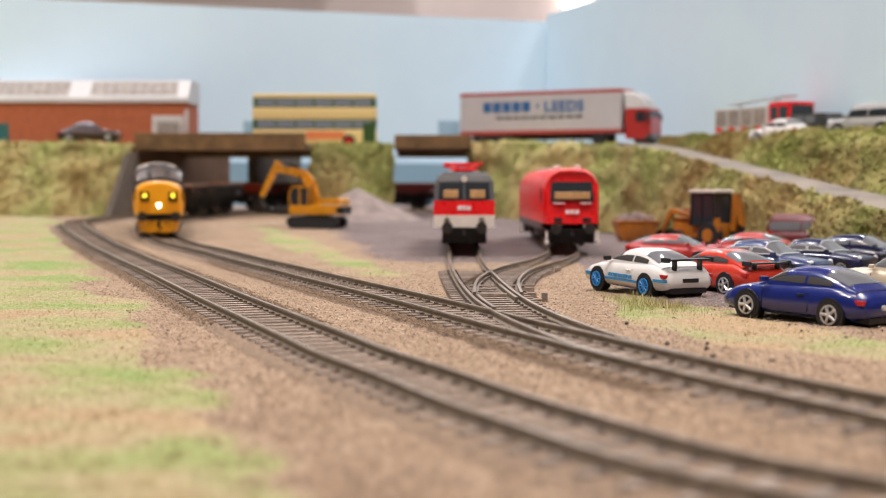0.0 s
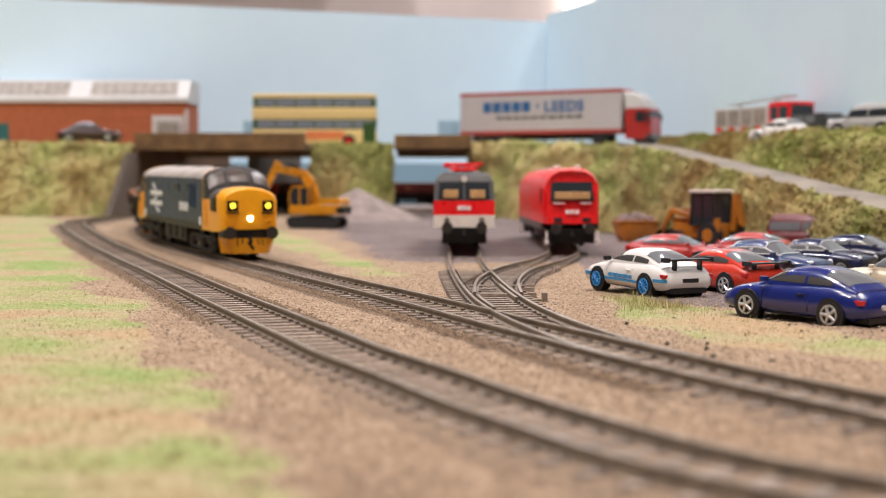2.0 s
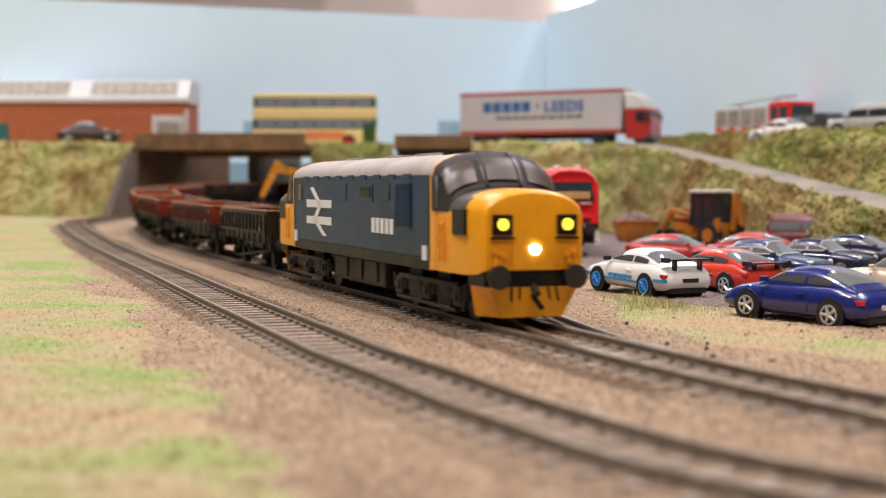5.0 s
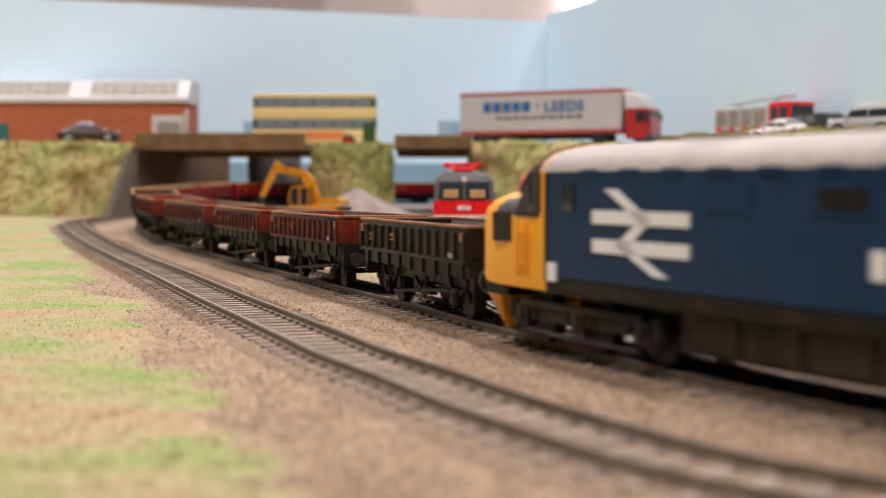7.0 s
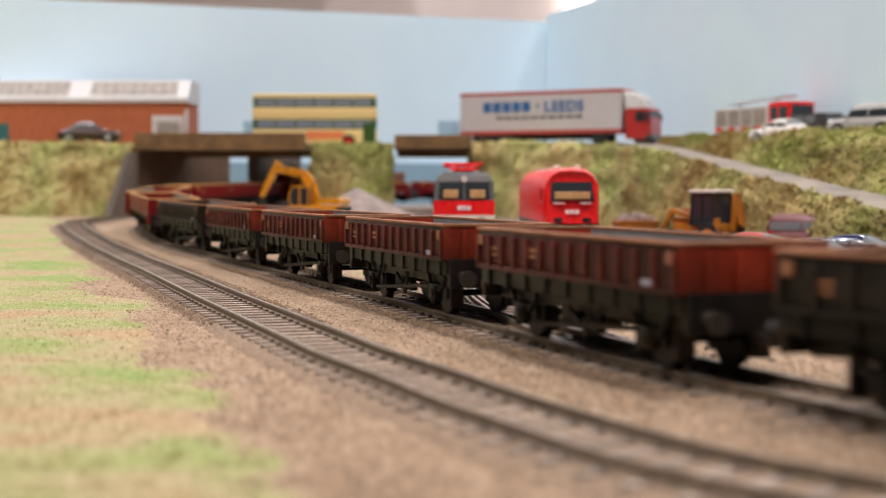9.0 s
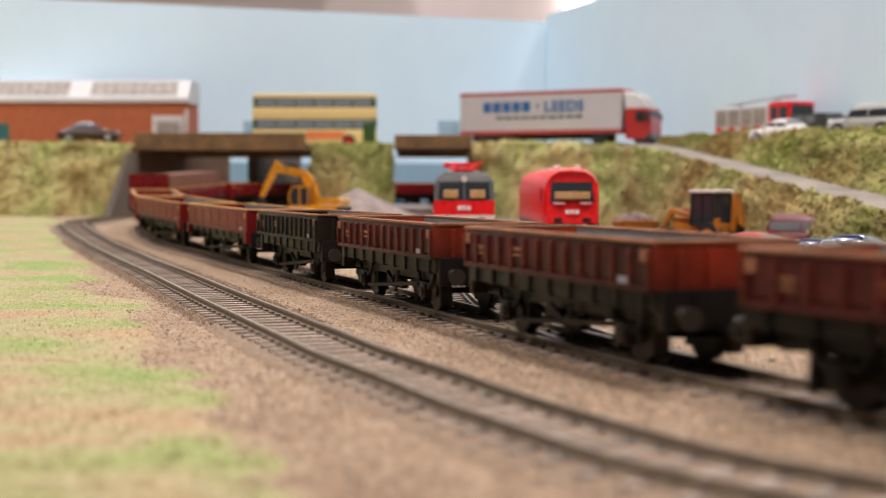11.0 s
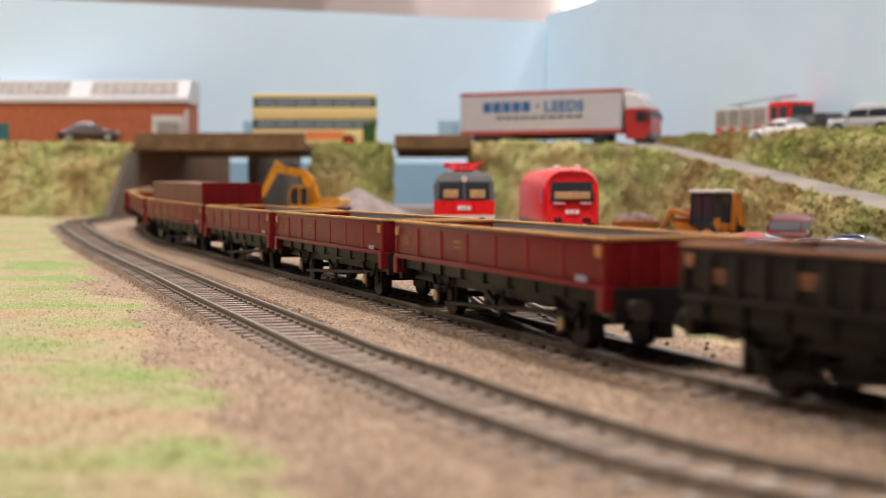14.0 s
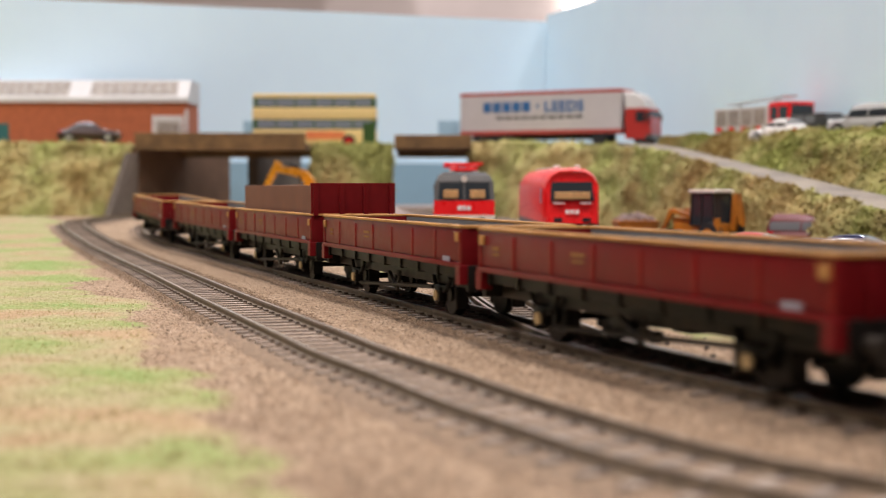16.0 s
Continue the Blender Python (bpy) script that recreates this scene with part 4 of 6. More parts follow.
OFFROAD = dict(L=4.5, W=1.8, body=[(2.2, .78, .40, .90), (2.1, .86, .35, 1.02), (1.4, .89, .34, 1.08), (.9, .90, .34, 1.10), (0, .90, .34, 1.12), (-1.2, .90, .34, 1.12), (-2.1, .88, .36, 1.12), (-2.22, .80, .42, 1.05)],
               top=[(1.0, 1.08), (.75, 1.45), (.5, 1.78), (-.5, 1.84), (-1.5, 1.84), (-2.0, 1.78), (-2.16, 1.08)], wb=.82, wr=.68, axle=1.3, r=.38, roof=(2, 5), pil=-.45)


def wheel_part(parent, x, y, r, w, rim_mat, rim_label, spokes=10):
    s = 1 if y > 0 else -1
    bm = bmesh.new()
    cyl(bm, (x, y, r), "y", r, w, 24)
    bmesh.ops.bevel(bm, geom=[e for e in bm.edges if len(e.link_faces) == 2 and e.calc_face_angle(0) > 1.0], offset=0.35, segments=2, affect="EDGES")
    wh = part("wheel", bm, RUBBER, parent, "black tyre", smooth=40)
    bm = bmesh.new()
    yo = y + s * (w / 2 + 0.05)
    for k in range(20):  # rim ring
        a0, a1 = 2 * math.pi * k / 20, 2 * math.pi * (k + 1) / 20
        ring = []
        for a in (a0, a1):
            ring.append([(x + q * math.cos(a), yy, r + q * math.sin(a)) for q, yy in ((r * .60, yo - 0.1 * s), (r * .60, yo + 0.22 * s), (r * .72, yo + 0.22 * s), (r * .72, yo - 0.1 * s))])
        loft(bm, ring, caps=False)
    for k in range(spokes):
        a = 2 * math.pi * k / spokes
        rod(bm, (x, yo + 0.12 * s, r), (x + r * .66 * math.cos(a), yo + 0.12 * s, r + r * .66 * math.sin(a)), r * (0.065 if spokes > 5 else 0.12), 5)
    cyl(bm, (x, yo + 0.12 * s, r), "y", r * .16, 0.5, 10)
    part("rim", bm, rim_mat, wh, rim_label, smooth=30)


def build_car(style, colour, label, name="car", scale=1000 / 72, rim=None, rim_label="silver spoked rim", window=None, spokes=10, wing=False, stripe=None, chrome_line=False, group="parked cars"):
    k = scale
    t = thing(name, label, "car", group)
    S = style
    # body shell
    def ring(x, w, zl, zt):
        h = zt - zl
        half = [(w * .86, zl), (w * .97, zl + h * .16), (w, zl + h * .42), (w * .985, zl + h * .66), (w * .90, zl + h * .90), (w * .72, zt - h * .01), (w * .36, zt + .012)]
        pts = [(-y, z) for y, z in half] + [(y, z) for y, z in half[::-1]]
        return [(x * k, y * k, z * k) for y, z in pts]
    def tuck(x):
        return x if abs(x) < S["axle"] else math.copysign(S["axle"] + (abs(x) - S["axle"]) * .86, x)
    B = [(tuck(x), a, b, c) for x, a, b, c in S["body"]]
    fine = []
    for (a, b) in zip(B, B[1:]):
        for q in range(3):
            u = q / 3
            fine.append([a[i] + (b[i] - a[i]) * u for i in range(4)])
    fine.append(B[-1])
    bm = bmesh.new()
    rings = []
    for x, w, zl, zt in fine:
        for ax in (S["axle"], -S["axle"]):  # swollen wings over the wheels
            w += 0.018 * max(0, 1 - abs(x - ax) / 0.5)
        rings.append(ring(x, w, zl, zt))
    loft(bm, rings)
    body = part("body", bm, colour, t, smooth=50)
    # wheel arches
    for ax in (S["axle"], -S["axle"]):
        wa = np.interp(-ax, [-q[0] for q in B], [q[1] for q in B]) + 0.018
        for s in (-1, 1):
            bm = bmesh.new()
            cyl(bm, (ax * k, s * (wa - .13) * k, S["r"] * k * 1.02), "y", (S["r"] + .055) * k, .275 * k, 24)
            part("wheel_arch", bm, TRIM_BLACK, body)
            wheel_part(t, ax * k, s * (wa - .085) * k, S["r"] * k, .22 * k, rim or SILVER, rim_label, spokes)
    # cabin: a rounded shell in the body colour with panes set into it
    T, wb, wr = S["top"], S["wb"], S["wr"]
    zmax = max(q[1] for q in T)
    zb = min(T[0][1], T[-1][1]) - .06
    line = catmull([(x, z) for x, z in T], 0.12)
    lx, lz = [q.x for q in line], [q.y for q in line]
    i0, i1 = S["roof"]

    def top_at(x):
        return float(np.interp(-x, [-q for q in lx], lz))

    def skin(x, a, grow=0.0):
        """A point of the cabin's surface: a is the angle over the roof, 0 to 180 degrees."""
        c, h = math.cos(radians(a)), top_at(x) - zb
        zz = zb + h * math.sin(radians(a)) ** .62
        w = wb - (wb - wr) * max(0, (zz - zb) / (zmax - zb)) ** 1.25
        return ((x + 0) * k, -(math.copysign(abs(c) ** .42, c) * w + math.copysign(grow, c) * (abs(c) > .3)) * k, (zz + grow * .8) * k)

    def angle_of(x, z):
        f = min(1.0, max(0.0, (z - zb) / max(.01, top_at(x) - zb)))
        return math.degrees(math.asin(f ** (1 / .62)))

    bm = bmesh.new()
    angles = [0, 4, 9, 15, 22, 29, 36, 44, 54, 66, 78, 90]
    angles += [180 - a for a in angles[-2::-1]]
    loft(bm, [[skin(x, a) for a in angles] for x in lx])
    cabin = part("cabin", bm, colour, body, smooth=60)

    def pane(nm, xa, xb, lo, hi, label, stuff_of=None):
        bm = bmesh.new()
        grid = []
        for q in range(11):
            x = xa + (xb - xa) * q / 10
            a0, a1 = lo(x), hi(x)
            grid.append([skin(x, a0 + (a1 - a0) * r / 10, .009) for r in range(11)])
        loft(bm, grid, close=False)
        ob = part(nm, bm, stuff_of or window or CAR_GLASS, cabin, label, smooth=60)
        if chrome_line:
            bm = bmesh.new()
            rim_line = grid[0] + [g[-1] for g in grid[1:]] + grid[-1][-2::-1] + [g[0] for g in grid[-2::-1]]
            for a, b in zip(rim_line, rim_line[1:]):
                if (Vector(a) - Vector(b)).length > .02:
                    rod(bm, a, b, .026 * k, 5)
            part("window_trim", bm, PALE_TRIM, ob, "bright window trim")

    xf0, xf1 = T[0][0] - .10, T[i0][0] + .06
    xr0, xr1 = T[i1][0] - .12, T[-1][0] + .26
    if xr1 > xr0 - .1:
        xr0, xr1 = T[i1][0] - .03, T[-1][0] + .05
    edge, back_edge = 27, 36
    pane("windscreen", xf0, xf1, lambda x: edge, lambda x: 180 - edge, "clear windscreen over a dark interior")
    pane("rear_window", xr0, xr1, lambda x: back_edge, lambda x: 180 - back_edge, "clear rear window", SCREEN_GLASS)
    belt = lambda x: angle_of(x, max(T[0][1], T[-1][1]) + .035)
    head = lambda x: max(belt(x) + .3, min(angle_of(x, top_at(x) - .085), 24))
    xm, xe0, xe1 = S["pil"], T[0][0] - .30, T[i1][0] - .36
    for a, b in ((xe0, xm + .035), (xm - .035, xe1)):
        pane("side_window", a, b, belt, head, "side window")
        pane("side_window", a, b, lambda x: 180 - belt(x), lambda x: 180 - head(x), "side window")
    # lamps, mirrors, plate, door lines
    xf, xr = B[1][0], B[-2][0]
    wf, wr2 = B[1][1], B[-2][1]
    for s in (-1, 1):
        bm = bmesh.new()
        box(bm, xr * k - .35, (xr + .2) * k, *sorted((s * (wr2 - .30) * k, s * (wr2 + .035) * k)), (B[-2][3] - .17) * k, (B[-2][3] - .06) * k, .3)
        part("tail_lamp", bm, RED_LENS, body, "red tail lamp")
        bm = bmesh.new()
        bmesh.ops.create_uvsphere(bm, u_segments=12, v_segments=8, radius=.085 * k, matrix=Matrix.Translation(((xf - .06) * k, s * (wf - .16) * k, (B[1][3] - .04) * k)))
        part("headlamp", bm, CLEAR_LENS, body, "clear headlamp", smooth=60)
        bm = bmesh.new()
        box(bm, (T[0][0] - .30) * k, (T[0][0] - .18) * k, *sorted((s * (wb + .02) * k, s * (wb + .24) * k)), (zb + .09) * k, (zb + .21) * k, .35)
        part("door_mirror", bm, TRIM_BLACK if stripe or wing else colour, body)
        bm = bmesh.new()
        for xd in (.78, -.52):
            rod(bm, (xd * k, s * (S["W"] / 2 - .006) * k, .30 * k), (xd * k - .3, s * (S["W"] / 2 - .022) * k, .74 * k), .12, 4)
        box(bm, -.42 * k, -.24 * k, *sorted((s * (S["W"] / 2 - .05) * k, s * (S["W"] / 2 + .012) * k)), .66 * k, .70 * k, .1)
        part("door_lines", bm, TRIM_BLACK if not wing else colour, body)
        if stripe:
            bm = bmesh.new()
            for a, b, z0, z1 in ((2.0, 1.55, .40, .50), (.80, -.80, .35, .42), (-1.55, -2.0, .46, .54)):
                n = 6
                loft(bm, [[((a + (b - a) * q / n) * k, s * (np.interp(-(a + (b - a) * q / n), [-v[0] for v in B], [v[1] for v in B]) + gg) * k, z * k) for gg, z in ((.0, z0), (.024, z0), (.024, z1), (.0, z1))] for q in range(n + 1)])
            for q in range(5):
                xa = .62 - .24 * q
                box(bm, (xa - .19) * k, xa * k, *sorted((s * .86 * k, s * (.895) * k)), .45 * k, .55 * k, .1)
            part("stripe", bm, stripe, body, "pale blue side stripe with lettering as bars")
    bm = bmesh.new()
    box(bm, (B[-1][0] - .05) * k, (B[-1][0] + .1) * k, -.26 * k, .26 * k, .46 * k, .57 * k, .1)
    part("number_plate", bm, TRIM_BLACK if wing else CLEAR_LENS, body, "blank number plate")
    bm = bmesh.new()
    box(bm, (B[-1][0] + .05) * k, (B[0][0] - .1) * k, -.62 * k, .62 * k, .15 * k, .30 * k, .3)
    part("floor_pan", bm, TRIM_BLACK, body)
    if wing:
        bm = bmesh.new()
        h = .08 if wing == "tall" else -.05
        box(bm, -2.05 * k, -1.76 * k, -.72 * k, .72 * k, (.98 + h) * k, (1.03 + h) * k, .25)
        for s in (-1, 1):
            box(bm, -2.08 * k, -1.74 * k, *sorted((s * .70 * k, s * .78 * k)), (.93 + h) * k, (1.07 + h) * k, .2)
            box(bm, -1.98 * k, -1.8 * k, *sorted((s * .40 * k, s * .46 * k)), .78 * k, (1.0 + h) * k, .2)
        part("rear_wing", bm, TRIM_BLACK, body, "black rear wing")
    return t


def park(t, x, y, heading, pitch=0.0, lift=0.0):
    """heading: degrees from the x axis to the nose; the ground's height is taken at the middle."""
    t.matrix_world = pose(x * K, y * K, (rise(x, y) + 0.5 + lift) * K) @ pose(0, 0, 0, 0, 0, heading) @ pose(0, 0, 0, 0, -pitch, 0)
    return t


P_WHITE = paint("white_car_paint", (0.82, 0.79, 0.74))
P_BLUE = paint("cobalt_car_paint", (0.012, 0.022, 0.16))
P_RED = paint("orange_red_car_paint", (0.62, 0.045, 0.02))
P_RED2 = paint("faded_red_car_paint", (0.45, 0.03, 0.025), 0.35)
P_NAVY = paint("navy_car_paint", (0.012, 0.015, 0.055))
P_SLATE = paint("slate_blue_car_paint", (0.03, 0.05, 0.14))
P_CREAM = paint("cream_car_paint", (0.72, 0.62, 0.45), 0.35)
P_MAROON = paint("maroon_car_paint", (0.13, 0.015, 0.014), 0.45, 0.1)
P_DARK = paint("black_brown_car_paint", (0.025, 0.02, 0.019), 0.3)
P_BROWN = paint("dark_brown_car_paint", (0.045, 0.02, 0.014), 0.35)
P_SILVER = paint("silver_car_paint", (0.42, 0.42, 0.40), 0.35)
BLUE_RIM = paint("bright_blue_rim", (0.02, 0.28, 0.72), 0.3, 0.2)
STRIPE = paint("pale_blue_stripe", (0.05, 0.28, 0.55), 0.3, 0.2)
park(build_car(SPORT, P_WHITE, "white sports car with bright blue wheels and black wing", rim=BLUE_RIM, rim_label="bright blue spoked rim", wing="tall", stripe=STRIPE), 81, 586, 118, 2.0)
park(build_car(SPORT, P_BLUE, "glossy cobalt blue sports coupe with silver wheels", spokes=5), 118, 469, 128, 2.0, -0.8)
park(build_car(SPORT, P_RED, "orange red sports car with a black tail wing", spokes=5, wing="low"), 114.5, 603, 120, 1.0, -1)
park(build_car(HATCH, P_RED2, "faded red coupe parked in the yard", window=SCREEN_GLASS, scale=1000 / 76), 123, 770, -30, 0)
park(build_car(HATCH, P_RED2, "red hatchback parked between other cars", scale=1000 / 76), 164, 800, 150, 0)
park(build_car(SALOON, P_SLATE, "slate blue saloon with bright window trim", window=SCREEN_GLASS, chrome_line=True, scale=1000 / 74), 143, 648, -42, 0)
park(build_car(SALOON, P_NAVY, "navy blue saloon with bright window trim", window=SCREEN_GLASS, chrome_line=True, scale=1000 / 80), 180, 700, -42, 0)
park(build_car(HATCH, P_NAVY, "dark navy coupe beside the grassy bank", window=SCREEN_GLASS), 211, 735, -40, 0)
park(build_car(OFFROAD, P_MAROON, "maroon off-road car parked below the bank", scale=1000 / 74, window=SCREEN_GLASS), 225, 880, -40, 0)
park(build_car(SALOON, P_CREAM, "cream saloon parked beside the blue coupe", window=SCREEN_GLASS, scale=1000 / 80), 175, 555, 140, 1)

# ---- the two standing locomotives ----
P_LOCO_RED = material("signal_red_paint", (0.80, 0.012, 0.014), 0.3, vary=0.05, size=40)
P_LOCO_GREY = material("dark_umbra_grey", (0.07, 0.066, 0.062), 0.4, vary=0.1, size=60)
P_LIGHT_GREY = material("light_grey_band", (0.86, 0.78, 0.69), 0.45, vary=0.05)
AMBER_CAB = material("tan_cab_interior", (0.62, 0.36, 0.15), 0.6, vary=0.2, size=80)
INSULATOR = material("pale_insulator", (0.75, 0.68, 0.62), 0.4)


def loco_under(t, L, n_axle):
    bm = bmesh.new()
    for e in (-1, 1):
        for s in (-1, 1):
            xc = e * L * 0.30
            box(bm, xc - 24, xc + 24, s * 11 - 1, s * 11 + 1, 4.5, 9.5, .4)
            for q in range(n_axle):
                x = xc + (q - (n_axle - 1) / 2) * 22
                box(bm, x - 3, x + 3, s * 12 - 1, s * 12 + 1, 3.5, 8.5, .4)
    box(bm, -L * .12, L * .12, -12, 12, 3.5, 10, .6)
    part("bogie_frame", bm, BOGIE, t, smooth=40)
    for e in (-1, 1):
        for q in range(n_axle):
            wheelset(t, e * L * 0.30 + (q - (n_axle - 1) / 2) * 22, 6.0)
        bm = bmesh.new()
        box(bm, *sorted((e * (L / 2 - 7), e * (L / 2 + .5))), -13, 13, 2.2, 10.2, .6)
        part("buffer_beam", bm, UNDER, t, "dark buffer beam and plough", smooth=40)
        for s in (-1, 1):
            bm = bmesh.new()
            cyl(bm, (e * (L / 2 + 2), s * 10, 10.5), "x", 1.5, 5, 10)
            cyl(bm, (e * (L / 2 + 5), s * 10, 10.5), "x", 3.2, 1, 16)
            part("buffer", bm, BUFFER, t, smooth=40)
        bm = bmesh.new()
        rod(bm, (e * (L / 2 + .5), 0, 9), (e * (L / 2 + 4), 0, 6), .8)
        part("coupling", bm, UNDER, t)


def electric_loco():
    t = thing("electric_locomotive", "red and light grey electric locomotive with grey cab", "locomotive", "standing locomotives")
    L, w = 184.0, 17.9

    def shell(zl, zh, lean0, lean1, inset0=0, inset1=0):
        a, b = L / 2, L / 2
        return [[(sx * (L / 2 - l), sy * (w - i), z) for sx, sy in ((-1, -1), (1, -1), (1, 1), (-1, 1))] for z, l, i in ((zl, lean0, inset0), (zh, lean1, inset1))]
    bm = bmesh.new()
    loft(bm, shell(10.6, 17, 0, 0))
    part("lower_band", bm, P_LIGHT_GREY, t, "light grey lower band")
    bm = bmesh.new()
    loft(bm, shell(17, 24.5, 0, 1.2))
    part("body", bm, P_LOCO_RED, t, "red body band")
    bm = bmesh.new()
    loft(bm, shell(24.5, 35, 1.2, 5.0, 0, 0.8))
    upper = part("cab_band", bm, P_LOCO_GREY, t, "dark grey cab surround")
    for s in (-1, 1):
        bm = bmesh.new()
        loft(bm, [[(-66, s * (w + .1 - i), z), (66, s * (w + .1 - i), z), (66, s * (w - 1 - i), z), (-66, s * (w - 1 - i), z)] for z, i in ((24.5, 0), (35, .8))])
        part("side_panel", bm, P_LOCO_RED, t, "red side panel")
        bm = bmesh.new()
        for q in range(6):
            box(bm, -60 + 21 * q, -45 + 21 * q, *sorted((s * (w - .5), s * (w + .25))), 27, 33, .2)
        part("side_grille", bm, P_LOCO_GREY, t)
    bm = bmesh.new()
    loft(bm, [[(sx * (L / 2 - l), sy * ww, z) for sx, sy in ((-1, -1), (1, -1), (1, 1), (-1, 1))] for z, l, ww in ((35, 5, 16.5), (37.5, 6.5, 15.5), (39.5, 11, 12))])
    part("roof", bm, P_LOCO_GREY, t, "grey roof", smooth=20)
    for e in (-1, 1):
        for y0, y1 in ((-15.2, -.6), (.6, 15.2)):
            bm = bmesh.new()
            loft(bm, [[(e * (L / 2 - 1.2 - 3.8 * f + g), y, 24.5 + 10.5 * f) for y, f in ((y0, .04), (y1, .04), (y1 * .97, .90), (y0 * .97, .90))] for g in (-.3, .35)])
            part("windscreen", bm, DARK_GLASS, upper, "dark windscreen")
            bm = bmesh.new()
            box(bm, *sorted((e * (L / 2 - 2.6), e * (L / 2 - .5))), (y0 * .8 + y1 * .2), (y0 * .2 + y1 * .8), 25.8, 30.0, .4)
            part("cab_desk", bm, AMBER_CAB, upper, "tan cab interior seen through the screen")
        for s in (-1, 1):
            bm = bmesh.new()
            cyl(bm, (e * (L / 2 - .4), s * 10.2, 14.3), "x", 1.8, 1.6, 14)
            part("headlight", bm, CHROME, t, "round headlight", smooth=40)
        bm = bmesh.new()
        cyl(bm, (e * (L / 2 - 5), 0, 35.8), "x", 1.8, 2, 14)
        part("top_light", bm, INSULATOR, t)
        bm = bmesh.new()
        for q in range(3):
            box(bm, *sorted((e * (L / 2 - .8), e * (L / 2 + .1))), -4 + 2.8 * q, -1.8 + 2.8 * q, 19.5, 21.8, .1)
        part("emblem", bm, WHITE, t, "white emblem as plain bars")
    loco_under(t, L, 2)
    for e in (-1, 1):  # folded pantographs with insulators
        bm = bmesh.new()
        xc = e * 62
        for s in (-1, 1):
            rod(bm, (xc - 18, s * 7, 40.6), (xc + 18, s * 7, 40.6), .7)
            rod(bm, (xc - 16, s * 6.5, 41), (xc + 14, s * 3, 42.4), .6)
            rod(bm, (xc + 14, s * 3, 42.4), (xc - 12, s * 9, 43.6), .5)
        for x in (-16, 0, 16):
            rod(bm, (xc + x, -8, 40.6), (xc + x, 8, 40.6), .7)
        for x in (-12, -9):
            rod(bm, (xc + x, -12, 43.9), (xc + x, 12, 43.9), .7)
        part("pantograph", bm, P_LOCO_RED, t, "red folded pantograph", smooth=40)
        for x in (-16, 16):
            for y in (-7, 7):
                bm = bmesh.new()
                for q in range(3):
                    cyl(bm, (xc + x, y, 38.6 + 0.8 * q), "z", 1.5, .8, 10)
                part("insulator", bm, INSULATOR, t, "pale insulator")
    return t


